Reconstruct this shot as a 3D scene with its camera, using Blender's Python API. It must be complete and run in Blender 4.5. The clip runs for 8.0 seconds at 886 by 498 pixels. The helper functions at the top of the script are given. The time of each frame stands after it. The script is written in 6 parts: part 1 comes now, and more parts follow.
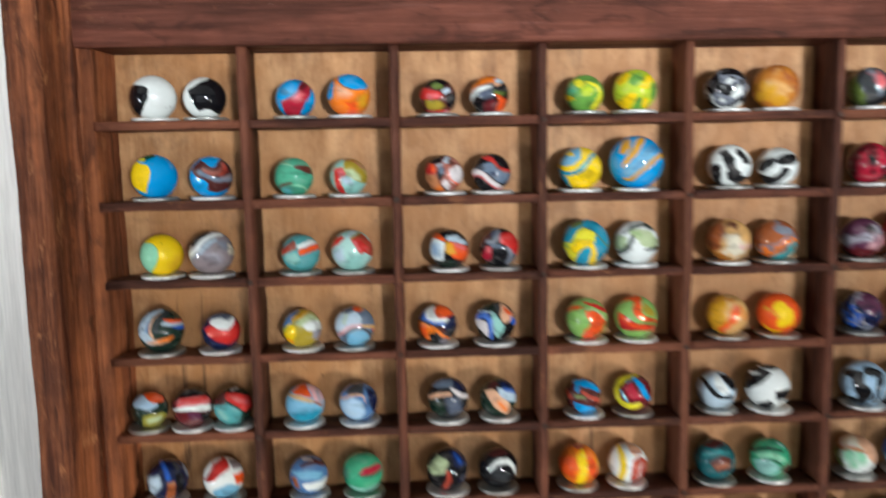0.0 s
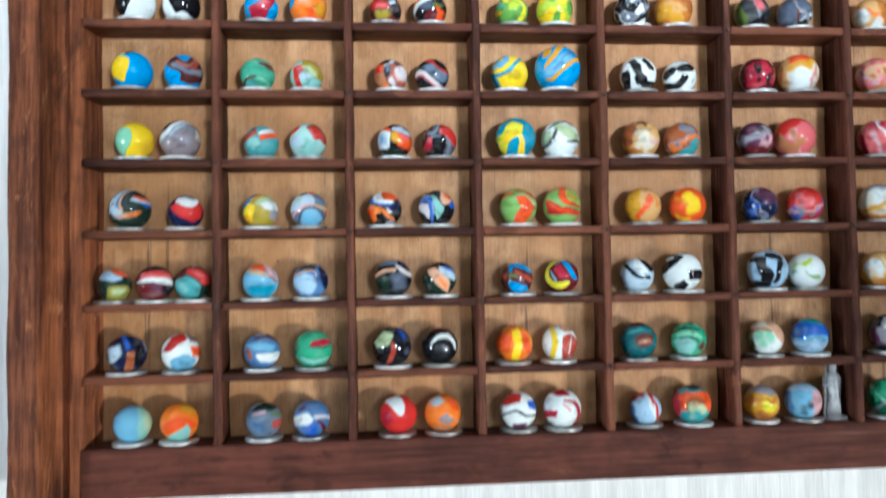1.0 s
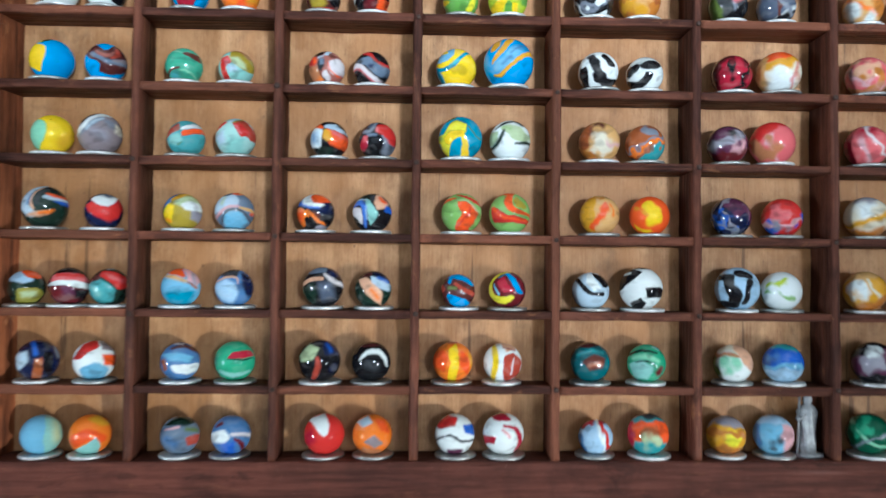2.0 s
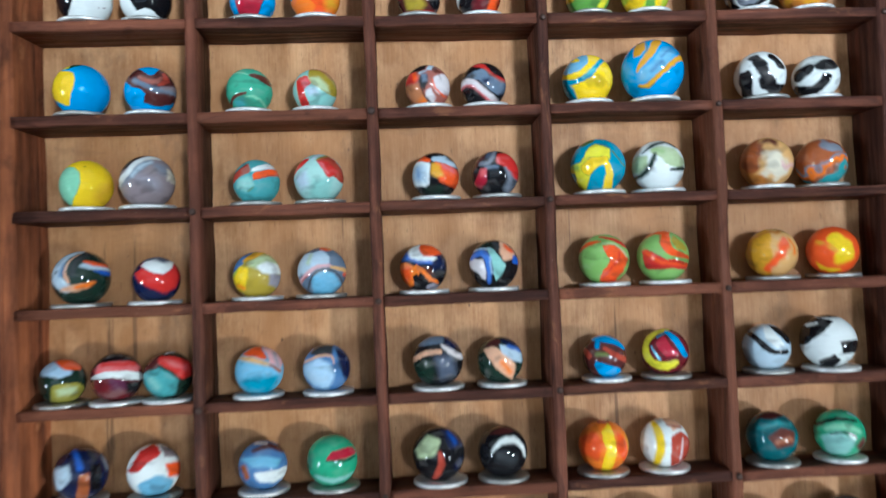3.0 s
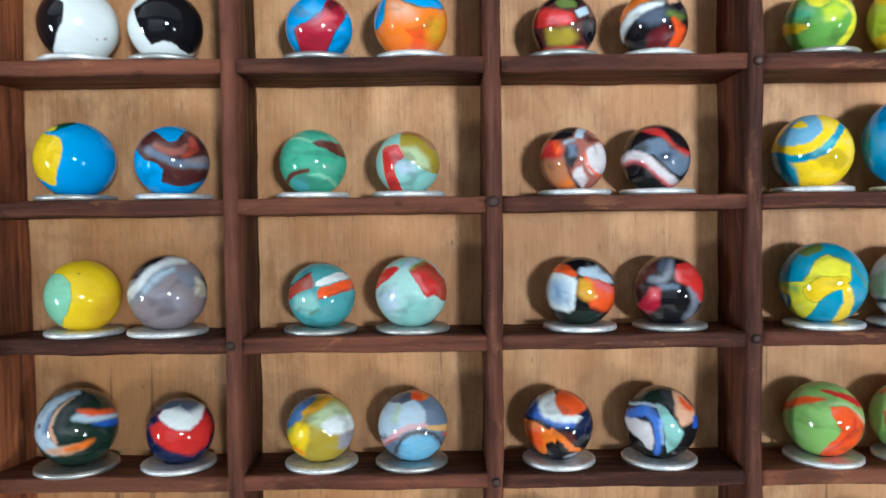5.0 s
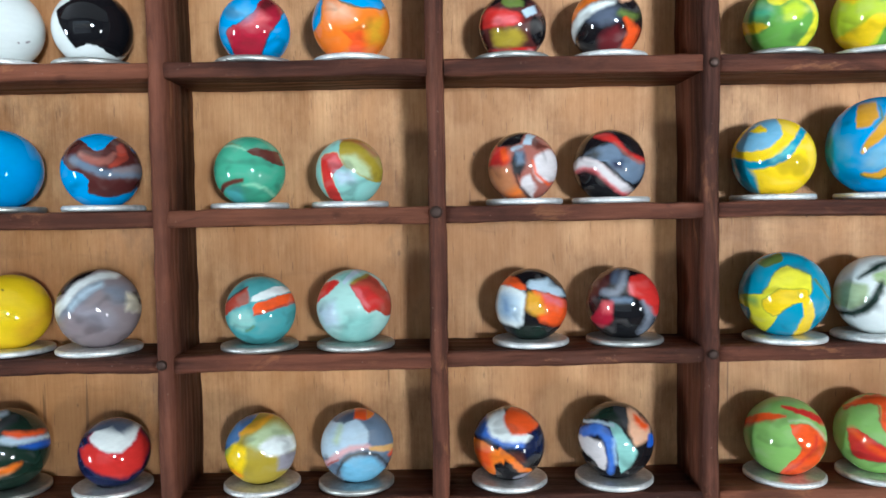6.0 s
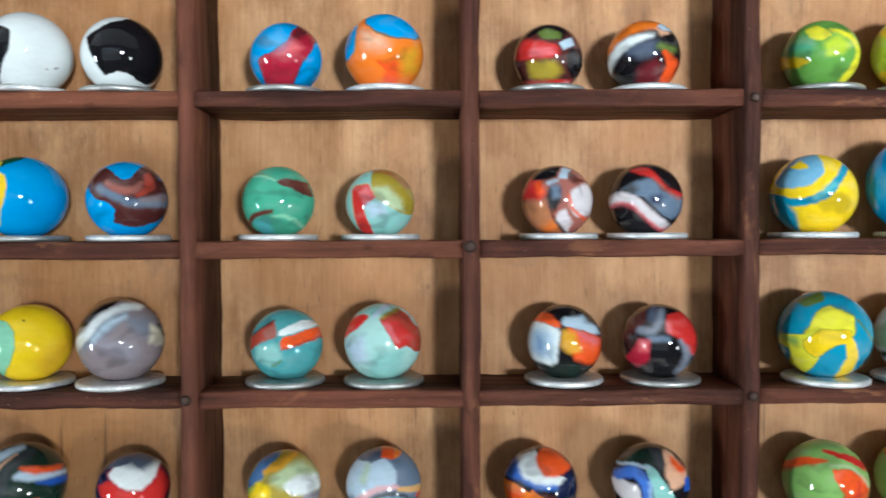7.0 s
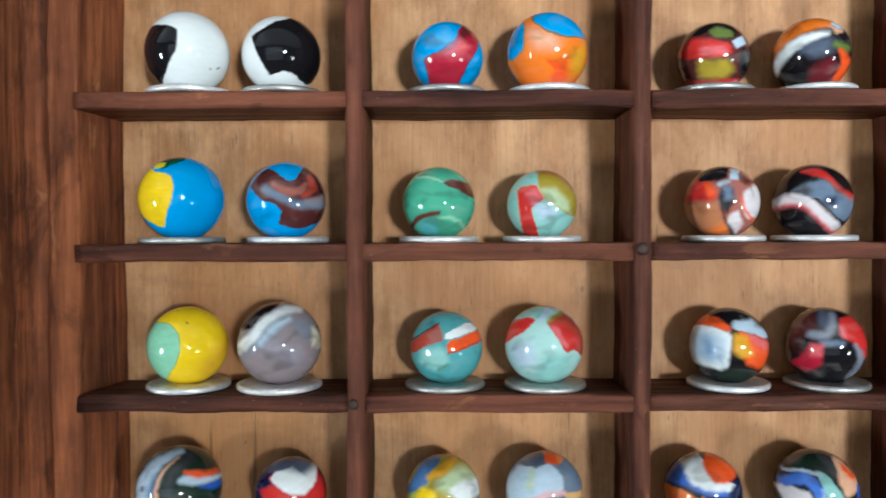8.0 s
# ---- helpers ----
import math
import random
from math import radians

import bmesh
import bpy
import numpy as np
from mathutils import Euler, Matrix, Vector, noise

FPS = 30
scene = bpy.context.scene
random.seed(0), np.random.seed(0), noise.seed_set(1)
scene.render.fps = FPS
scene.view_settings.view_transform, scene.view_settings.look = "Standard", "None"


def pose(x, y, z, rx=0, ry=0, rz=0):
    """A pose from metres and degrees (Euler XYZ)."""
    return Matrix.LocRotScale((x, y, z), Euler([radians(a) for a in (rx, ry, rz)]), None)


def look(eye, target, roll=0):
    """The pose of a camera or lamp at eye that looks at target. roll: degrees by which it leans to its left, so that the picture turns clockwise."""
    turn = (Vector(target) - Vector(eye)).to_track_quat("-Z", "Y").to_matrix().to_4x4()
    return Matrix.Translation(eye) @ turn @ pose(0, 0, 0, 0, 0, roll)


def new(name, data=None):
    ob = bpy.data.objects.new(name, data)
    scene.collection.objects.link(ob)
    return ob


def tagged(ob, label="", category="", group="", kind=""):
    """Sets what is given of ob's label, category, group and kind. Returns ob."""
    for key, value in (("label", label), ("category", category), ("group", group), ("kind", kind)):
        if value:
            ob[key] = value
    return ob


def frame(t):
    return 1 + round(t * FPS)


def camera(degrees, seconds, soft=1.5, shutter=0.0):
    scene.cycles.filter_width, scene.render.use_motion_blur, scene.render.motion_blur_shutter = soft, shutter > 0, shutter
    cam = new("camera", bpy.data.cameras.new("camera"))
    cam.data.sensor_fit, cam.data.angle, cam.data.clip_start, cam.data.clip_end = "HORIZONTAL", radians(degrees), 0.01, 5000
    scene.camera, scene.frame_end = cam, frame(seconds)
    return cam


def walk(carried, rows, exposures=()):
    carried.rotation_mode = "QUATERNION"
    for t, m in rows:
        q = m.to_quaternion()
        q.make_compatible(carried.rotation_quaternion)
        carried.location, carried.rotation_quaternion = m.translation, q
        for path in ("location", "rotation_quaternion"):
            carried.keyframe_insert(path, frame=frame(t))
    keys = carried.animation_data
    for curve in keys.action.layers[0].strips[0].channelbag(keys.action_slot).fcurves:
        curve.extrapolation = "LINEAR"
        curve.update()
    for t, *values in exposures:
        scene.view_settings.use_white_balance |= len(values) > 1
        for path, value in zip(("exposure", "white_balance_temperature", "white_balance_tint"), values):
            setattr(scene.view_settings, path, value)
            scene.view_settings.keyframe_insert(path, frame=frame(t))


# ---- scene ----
cam = camera(61.7, 8.0, soft=1.6, shutter=0.6)
# x from the second divider, y from the front of the shelves (the back panel lies ahead), z up; the case hangs at HANG.
HANG = 1.9
ROWS = [
    (0.0, 0.0054, -0.2901, 0.0150, 83.22, 1.11, -2.53),
    (0.5, 0.0273, -0.3237, -0.0221, 85.74, 1.90, -3.45),
    (1.0, 0.0116, -0.3285, -0.0817, 92.05, 1.00, -5.05),
    (1.2, 0.0105, -0.3427, -0.0921, 92.22, 0.83, -4.98),
    (2.3, 0.0667, -0.2853, -0.0703, 91.74, -0.87, 0.17),
    (2.5, 0.0610, -0.2735, -0.0679, 91.66, -0.31, 2.21),
    (3.0, 0.0062, -0.2408, -0.0553, 92.32, 2.26, -3.52),
    (3.5, 0.0064, -0.2162, -0.0370, 91.14, 0.65, -2.84),
    (4.0, -0.0048, -0.2033, -0.0214, 92.51, 0.16, 0.73),
    (4.5, -0.0125, -0.1905, -0.0138, 90.98, -0.11, -0.01),
    (4.7, -0.0123, -0.1767, -0.0058, 89.32, 0.60, -0.40),
    (5.8, -0.0031, -0.1540, -0.0040, 87.50, 0.36, 0.32),
    (6.0, 0.0001, -0.1549, -0.0006, 87.45, 0.95, -0.40),
    (6.5, -0.0030, -0.1510, -0.0003, 88.81, 0.53, -0.73),
    (7.0, -0.0064, -0.1510, 0.0023, 89.02, 0.26, -0.27),
    (7.5, -0.0247, -0.1485, 0.0026, 89.48, 0.41, 0.84),
    (8.0, -0.0389, -0.1487, 0.0031, 88.92, 0.20, 0.41),
]
EXPOSURES = [(0.0, 0.08, 5950, 6), (1.0, 0.36, 5250, 1), (2.5, 0.2, 5150, 1), (3.5, 0.18, 5150, 1), (4.5, 0.19, 5300, 2), (5.8, 0.32, 5400, 2), (6.5, 0.22, 5450, 2), (8.0, 0.23, 5550, 3)]
walk(cam, [(t, pose(x, y, HANG + z, rx, ry, rz)) for t, x, y, z, rx, ry, rz in ROWS], EXPOSURES)

# ---- light: two windows behind the viewer, one lamp in each opening ----
world = bpy.data.worlds.new("sky")
scene.world = world
world.use_nodes = True
sky = world.node_tree.nodes.new("ShaderNodeTexSky")
sky.sky_type, sky.sun_disc = "NISHITA", False
sky.sun_elevation, sky.sun_rotation = radians(40), radians(150)
world.node_tree.links.new(sky.outputs[0], world.node_tree.nodes["Background"].inputs[0])
world.node_tree.nodes["Background"].inputs[1].default_value = 0.05


def window_lamp(name, eye, target, width, height, watts, tint):
    data = bpy.data.lights.new(name, "AREA")
    data.shape, data.size, data.size_y, data.energy, data.color = "RECTANGLE", width, height, watts, tint
    new(name, data).matrix_world = look(eye, target)


ROOM_W, ROOM_E, ROOM_S, ROOM_N, ROOM_H = -2.2, 2.4, -2.0, 0.024, 2.7
# windows: centre along the wall, centre height, width, height
FRONT_WIN = (-0.35, 1.75, 1.9, 1.3)
RIGHT_WIN = (1.95, 1.22, 0.34, 0.44)
WEST_WIN = (-1.3, 1.45, 0.24, 0.5)
TARGET = (0.03, 0, HANG - 0.05)
window_lamp("front_window_light", (FRONT_WIN[0], ROOM_S + 0.02, FRONT_WIN[1]), TARGET, FRONT_WIN[2] - 0.05, FRONT_WIN[3] - 0.05, 3.0, (0.95, 0.98, 1.0))
for k in (-1, 1):
    z, h = RIGHT_WIN[1] + k * RIGHT_WIN[3] / 4, RIGHT_WIN[3] / 2 - 0.055
    window_lamp("right_window_light", (RIGHT_WIN[0], ROOM_S + 0.05, z), TARGET, RIGHT_WIN[2] - 0.06, h, 4.2, (1.0, 0.92, 0.83))
    z, h = WEST_WIN[1] + k * WEST_WIN[3] / 4, WEST_WIN[3] / 2 - 0.055
    window_lamp("west_window_light", (ROOM_W + 0.05, WEST_WIN[0], z), TARGET, WEST_WIN[2] - 0.06, h, 11, (1.0, 0.98, 0.95))
# two added wall spotlights with no known source: where each hangs, what it is aimed at, watts, beam width, softness of
# its edge
ADDED_SPOTS = [
    # added to brighten the upper rows; its beam fades towards the lower ones
    (Vector((0.7, ROOM_S + 0.16, 1.95)), Vector((0.09, 0, HANG + 0.24)), 195, 24, 1.0, 0.13, (1.0, 0.97, 0.94)),
    # added for the lower rows; its beam edge stands in for a viewer's shadow
    (Vector((1.65, ROOM_S + 0.16, 1.2)), Vector((0.05, 0, HANG - 0.38)), 135, 16, 0.35, 0.035, (1.0, 0.9, 0.78)),
]
for at, target, watts, beam, blend, bulb, tint in ADDED_SPOTS:
    data = bpy.data.lights.new("added_spot_beam", "SPOT")
    data.energy, data.spot_size, data.spot_blend, data.shadow_soft_size, data.color = watts, radians(beam), blend, bulb, tint
    new("added_spot_beam", data).matrix_world = look(at, target)


# ---- materials ----
class Nodes:
    """A short way to wire one node material."""

    def __init__(self, name, rough=0.5, metal=0.0):
        self.mat = bpy.data.materials.new(name)
        self.mat.use_nodes = True
        self.tree = self.mat.node_tree
        self.bsdf = self.tree.nodes["Principled BSDF"]
        self.bsdf.inputs["Roughness"].default_value = rough
        self.bsdf.inputs["Metallic"].default_value = metal

    def put(self, socket, value):
        if isinstance(value, bpy.types.NodeSocket):
            self.tree.links.new(value, socket)
        elif value is not None:
            socket.default_value = value

    def node(self, kind, **inputs):
        n = self.tree.nodes.new(kind)
        for key, value in inputs.items():
            self.put(n.inputs[key.replace("_", " ")], value)
        return n

    def math(self, op, a, b=None, clamp=False):
        n = self.tree.nodes.new("ShaderNodeMath")
        n.operation, n.use_clamp = op, clamp
        self.put(n.inputs[0], a)
        self.put(n.inputs[1], b)
        return n.outputs[0]

    def vec(self, op, a, b=None):
        n = self.tree.nodes.new("ShaderNodeVectorMath")
        n.operation = op
        self.put(n.inputs[0], a)
        self.put(n.inputs[1], b)
        return n.outputs["Value"] if op in ("DOT_PRODUCT", "LENGTH") else n.outputs["Vector"]

    def mix(self, f, a, b):
        n = self.tree.nodes.new("ShaderNodeMix")
        n.data_type = "RGBA"
        self.put(n.inputs[0], f)
        self.put(n.inputs[6], (*a, 1) if isinstance(a, tuple) else a)
        self.put(n.inputs[7], (*b, 1) if isinstance(b, tuple) else b)
        return n.outputs[2]

    def ramp(self, value, lo, hi, to_lo=0.0, to_hi=1.0):
        n = self.tree.nodes.new("ShaderNodeMapRange")
        n.interpolation_type = "SMOOTHSTEP"
        for i, v in enumerate((value, lo, hi, to_lo, to_hi)):
            self.put(n.inputs[i], v)
        return n.outputs[0]

    def noise(self, vector, scale, detail=4.0, rough=0.55, bend=0.0):
        n = self.node("ShaderNodeTexNoise", Vector=vector, Scale=scale, Detail=detail, Roughness=rough, Distortion=bend)
        return n.outputs["Fac"]

    def place(self, stretch):
        """Object coordinates, stretched, shifted by the object's own random number."""
        co = self.node("ShaderNodeTexCoord").outputs["Object"]
        rnd = self.node("ShaderNodeObjectInfo").outputs["Random"]
        shift = self.node("ShaderNodeCombineXYZ", X=self.math("MULTIPLY", rnd, 3.7), Y=self.math("MULTIPLY", rnd, 7.1), Z=self.math("MULTIPLY", rnd, 5.3)).outputs[0]
        return self.vec("MULTIPLY", self.vec("ADD", co, shift), stretch), rnd

    def bump(self, height, strength, distance):
        b = self.node("ShaderNodeBump", Height=height, Strength=strength, Distance=distance)
        self.put(self.bsdf.inputs["Normal"], b.outputs[0])

    def colour(self, value):
        self.put(self.bsdf.inputs["Base Color"], (*value, 1) if isinstance(value, tuple) else value)
        return self


def stained_wood(name, axis, light=(0.23, 0.078, 0.042), dark=(0.016, 0.006, 0.0045), crack_depth=0.35, chips=0.25):
    """Old red-brown stained wood, its grain along the given axis, with dark streaks, rubbed edges and dust."""
    n = Nodes(name, 0.6)
    stretch = [520.0, 520.0, 520.0]
    stretch[axis] = 30.0
    fine, rnd = n.place(tuple(stretch))
    broad, _ = n.place(tuple(s / 6 for s in stretch))
    spots, _ = n.place((300.0, 300.0, 300.0))
    cloud, _ = n.place((55.0, 55.0, 55.0))
    grain = n.ramp(n.noise(fine, 1.0, 6.0, 0.68), 0.34, 0.68)
    sweep = n.ramp(n.noise(broad, 1.0, 4.0, 0.6, 0.9), 0.38, 0.64)
    wear = n.ramp(n.noise(spots, 0.6, 5.0, 0.72), 0.6, 0.78)
    stain = n.ramp(n.noise(cloud, 1.0, 4.0, 0.6), 0.4, 0.7)
    tone = n.math("ADD", n.math("MULTIPLY", grain, 0.42), n.math("MULTIPLY", sweep, 0.58))
    base = n.mix(tone, dark, light)
    base = n.mix(n.math("MULTIPLY", stain, 0.45), base, (0.035, 0.012, 0.0085))
    base = n.mix(n.math("MULTIPLY", wear, 0.4), base, (0.24, 0.09, 0.046))
    base = n.mix(n.math("MULTIPLY", rnd, 0.35), base, (0.045, 0.0155, 0.012))
    base = n.mix(n.math("MULTIPLY", n.ramp(rnd, 0.35, 0.0), 0.4), base, (0.27, 0.096, 0.048))
    crack, _ = n.place(tuple(s * 1.6 for s in stretch))
    split = n.ramp(n.noise(crack, 0.5, 2.0), 0.66, 0.71)
    base = n.mix(n.math("MULTIPLY", split, crack_depth), base, (0.008, 0.004, 0.003))
    flake = [150.0, 150.0, 150.0]
    flake[axis] = 55.0
    flaked, _ = n.place(tuple(flake))
    chip = n.math("MULTIPLY", n.ramp(n.noise(flaked, 1.0, 6.0, 0.72, 0.6), 0.57, 0.66), n.ramp(n.noise(cloud, 0.6, 3.0), 0.42, 0.58))
    base = n.mix(n.math("MULTIPLY", chip, chips), base, (0.55, 0.24, 0.1))
    drip = n.ramp(n.noise(flaked, 0.55, 5.0, 0.65, 1.2), 0.55, 0.66)
    base = n.mix(n.math("MULTIPLY", drip, 0.5), base, (0.022, 0.0075, 0.0055))
    speck = n.node("ShaderNodeTexVoronoi", Vector=spots, Scale=2.6).outputs["Distance"]
    dust = n.math("MULTIPLY", n.ramp(speck, 0.05, 0.1, 1.0, 0.0), n.ramp(n.noise(cloud, 1.7, 2.0), 0.5, 0.62))
    base = n.mix(n.math("MULTIPLY", dust, 0.7), base, (0.4, 0.29, 0.22))
    n.colour(base)
    n.put(n.bsdf.inputs["Specular IOR Level"], 0.16)
    n.put(n.bsdf.inputs["Roughness"], n.ramp(grain, 0.0, 1.0, 0.7, 0.5))
    n.bump(n.math("SUBTRACT", n.math("ADD", grain, wear), n.math("MULTIPLY", split, 1.5)), 0.55, 0.0005)
    return n.mat


def plywood():
    """Honey-brown thin plywood: fine upright fibres, short dark pores, mottled old varnish and grime."""
    n = Nodes("plywood", 0.55)
    fine, _ = n.place((1300.0, 1300.0, 60.0))
    pores, _ = n.place((2100.0, 2100.0, 190.0))
    mottle, _ = n.place((130.0, 130.0, 75.0))
    broad, _ = n.place((34.0, 34.0, 16.0))
    grain = n.ramp(n.noise(fine, 1.0, 6.0, 0.65), 0.3, 0.7)
    cloud = n.ramp(n.noise(mottle, 1.0, 5.0, 0.65), 0.32, 0.7)
    sweep = n.ramp(n.noise(broad, 1.0, 4.0, 0.6), 0.36, 0.66)
    base = n.mix(n.math("ADD", n.math("MULTIPLY", grain, 0.3), n.math("MULTIPLY", cloud, 0.7)), (0.3, 0.13, 0.043), (0.66, 0.375, 0.175))
    base = n.mix(n.math("MULTIPLY", sweep, 0.75), base, (0.43, 0.19, 0.06))
    pore = n.ramp(n.noise(pores, 1.0, 2.0), 0.67, 0.73)
    base = n.mix(n.math("MULTIPLY", pore, 0.45), base, (0.1, 0.045, 0.022))
    stain = n.ramp(n.noise(broad, 2.3, 6.0, 0.7), 0.56, 0.72)
    base = n.mix(n.math("MULTIPLY", stain, 0.4), base, (0.14, 0.075, 0.042))
    dots = n.node("ShaderNodeTexVoronoi", Vector=mottle, Scale=1.1).outputs["Distance"]
    split, _ = n.place((210.0, 210.0, 7.0))
    check = n.ramp(n.noise(split, 1.0, 3.0, 0.6), 0.685, 0.705)
    base = n.mix(n.math("MULTIPLY", check, 0.55), base, (0.075, 0.034, 0.018))
    smear, _ = n.place((60.0, 60.0, 260.0))
    base = n.mix(n.ramp(n.noise(smear, 0.5, 5.0, 0.7), 0.55, 0.75, 0.0, 0.35), base, (0.22, 0.1, 0.045))
    fly = n.math("MULTIPLY", n.ramp(dots, 0.035, 0.075, 1.0, 0.0), n.ramp(n.noise(broad, 1.6, 2.0), 0.52, 0.6))
    base = n.mix(n.math("MULTIPLY", fly, 0.75), base, (0.05, 0.025, 0.015))
    n.colour(base)
    n.put(n.bsdf.inputs["Specular IOR Level"], 0.35)
    n.bump(n.math("SUBTRACT", grain, pore), 0.3, 0.0002)
    return n.mat


def washer_metal(name, tone, rough, metal=1.0):
    n = Nodes(name, rough, metal)
    p, rnd = n.place((900.0, 900.0, 900.0))
    cloud = n.noise(p, 0.35, 4.0, 0.7)
    dull = tuple(c * 0.7 for c in tone)
    n.colour(n.mix(n.ramp(cloud, 0.35, 0.7), dull, tone))
    n.put(n.bsdf.inputs["Roughness"], n.ramp(cloud, 0.3, 0.7, rough + 0.15, rough))
    n.bump(cloud, 0.2, 0.0002)
    return n.mat


def paint(name, tone, grain=(6.0, 6.0, 6.0), depth=0.08, rough=0.7):
    n = Nodes(name, rough)
    p, _ = n.place(grain)
    q, _ = n.place(tuple(g * 6 for g in grain))
    f = n.math("ADD", n.math("MULTIPLY", n.noise(p, 1.0, 4.0), 0.6), n.math("MULTIPLY", n.noise(q, 1.0, 3.0), 0.4))
    n.colour(n.mix(n.ramp(f, 0.35, 0.65), tuple(c * (1 - depth) for c in tone), tone))
    n.bump(f, 0.15, 0.002)
    return n.mat


WOOD_X, WOOD_Y, WOOD_Z = (stained_wood("stained_wood_" + a, i) for i, a in enumerate("xyz"))
MOULD = stained_wood("moulding_wood", 2, (0.58, 0.19, 0.068), (0.075, 0.021, 0.0095), 0.25, 0.6)
RAIL = stained_wood("rail_wood", 0, (0.19, 0.06, 0.038), (0.04, 0.013, 0.009), 0.15, 0.1)
PLY = plywood()
ALU = washer_metal("aluminium", (0.93, 0.93, 0.91), 0.42, 0.55)
ZINC = washer_metal("galvanised_steel", (0.62, 0.62, 0.59), 0.4, 0.8)
NAIL = washer_metal("nail_steel", (0.07, 0.04, 0.03), 0.5, 0.6)
PEWTER = washer_metal("pewter", (0.36, 0.37, 0.38), 0.5, 0.5)
LIMED = paint("limed_board", (0.95, 0.93, 0.89), (160.0, 160.0, 9.0), 0.22)
WALL = paint("wall_paint", (0.2, 0.195, 0.185))
WHITE = paint("white_gloss_paint", (0.8, 0.8, 0.78), rough=0.35)
FLOOR = paint("floor_boards", (0.3, 0.2, 0.13), (40.0, 4.0, 40.0), 0.4, 0.45)
BLACK = paint("black_enamel", (0.02, 0.02, 0.02), rough=0.4)
GLASS = Nodes("window_glass", 0.0).mat
GLASS.node_tree.nodes["Principled BSDF"].inputs["Transmission Weight"].default_value = 1.0
GLASS.node_tree.nodes["Principled BSDF"].inputs["IOR"].default_value = 1.05


# ---- mesh helpers ----
def part(name, bm, material, parent=None, label="", smooth=False):
    """Links a bmesh as one mesh object, under a thing if one is given."""
    mesh = bpy.data.meshes.new(name)
    bmesh.ops.recalc_face_normals(bm, faces=bm.faces)
    bm.to_mesh(mesh)
    bm.free()
    mesh.materials.append(material)
    if smooth:
        mesh.polygons.foreach_set("use_smooth", [True] * len(mesh.polygons))
    ob = new(name, mesh)
    ob.parent = parent
    if label:
        ob["label"] = label
    return ob


def block(x0, x1, y0, y1, z0, z1, bevel=0.0, segments=2):
    bm = bmesh.new()
    bmesh.ops.create_cube(bm, size=1.0)
    for v in bm.verts:
        v.co = Vector(((x0 + x1) / 2 + v.co.x * (x1 - x0), (y0 + y1) / 2 + v.co.y * (y1 - y0), (z0 + z1) / 2 + v.co.z * (z1 - z0)))
    if bevel:
        bmesh.ops.bevel(bm, geom=list(bm.edges), offset=bevel, segments=segments, affect="EDGES", profile=0.5)
    return bm


def prism(outline, axis, lo, hi):
    """An outline in the two other axes, swept along one axis."""
    bm = bmesh.new()
    ends = []
    for s in (lo, hi):
        ring = []
        for a, b in outline:
            co = [a, b]
            co.insert(axis, s)
            ring.append(bm.verts.new(co))
        ends.append(ring)
    bm.faces.new(ends[0])
    bm.faces.new(ends[1][::-1])
    for i in range(len(outline)):
        j = (i + 1) % len(outline)
        bm.faces.new((ends[0][i], ends[0][j], ends[1][j], ends[1][i]))
    return bm


def lathe(outline, steps=40):
    """An outline of (radius, height) turned round z."""
    bm = bmesh.new()
    rings = [[bm.verts.new((r * math.cos(a), r * math.sin(a), h)) for a in (math.tau * k / steps for k in range(steps))] for r, h in outline]
    for a, b in zip(rings, rings[1:]):
        for k in range(steps):
            m = (k + 1) % steps
            bm.faces.new((a[k], a[m], b[m], b[k]))
    return bm, rings


# ---- the room ----
def wall(name, bm, material, label):
    ob = part(name, bm, material)
    return tagged(ob, label, "wall", kind="structure")


T = 0.12
wall("wall_north", block(ROOM_W, ROOM_E, ROOM_N, ROOM_N + T, 0, ROOM_H), LIMED, "white limed boards with fine upright grain behind the case")
wall("wall_east", block(ROOM_E, ROOM_E + T, ROOM_S - T, ROOM_N + T, 0, ROOM_H), WALL, "plain pale painted wall closing the room")


def pierced_wall(name, along, plane, lo, hi, windows):
    """A wall on x or y whose window openings are cut through; along: the axis that it runs along."""
    bm = bmesh.new()

    def add(a0, a1, z0, z1):
        piece = block(a0, a1, plane - T, plane, z0, z1) if along == 0 else block(plane - T, plane, a0, a1, z0, z1)
        mesh = bpy.data.meshes.new("piece")
        piece.to_mesh(mesh)
        piece.free()
        bm.from_mesh(mesh)
        bpy.data.meshes.remove(mesh)

    at = lo
    for c, z, wide, high in windows:
        add(at, c - wide / 2, 0, ROOM_H)
        add(c - wide / 2, c + wide / 2, 0, z - high / 2)
        add(c - wide / 2, c + wide / 2, z + high / 2, ROOM_H)
        at = c + wide / 2
    add(at, hi, 0, ROOM_H)
    wall(name, bm, WALL, "plain pale painted wall with window openings")


pierced_wall("wall_south", 0, ROOM_S, ROOM_W, ROOM_E, (FRONT_WIN, RIGHT_WIN))
pierced_wall("wall_west", 1, ROOM_W, ROOM_S - T, ROOM_N + T, (WEST_WIN,))
tagged(part("floor", block(ROOM_W, ROOM_E, ROOM_S, ROOM_N, -0.1, 0), FLOOR), "plain brown boarded floor of the room", "floor", kind="structure")
tagged(part("ceiling", block(ROOM_W - T, ROOM_E + T, ROOM_S - T, ROOM_N + T, ROOM_H, ROOM_H + 0.1), WHITE), "plain white painted ceiling", "ceiling", kind="structure")


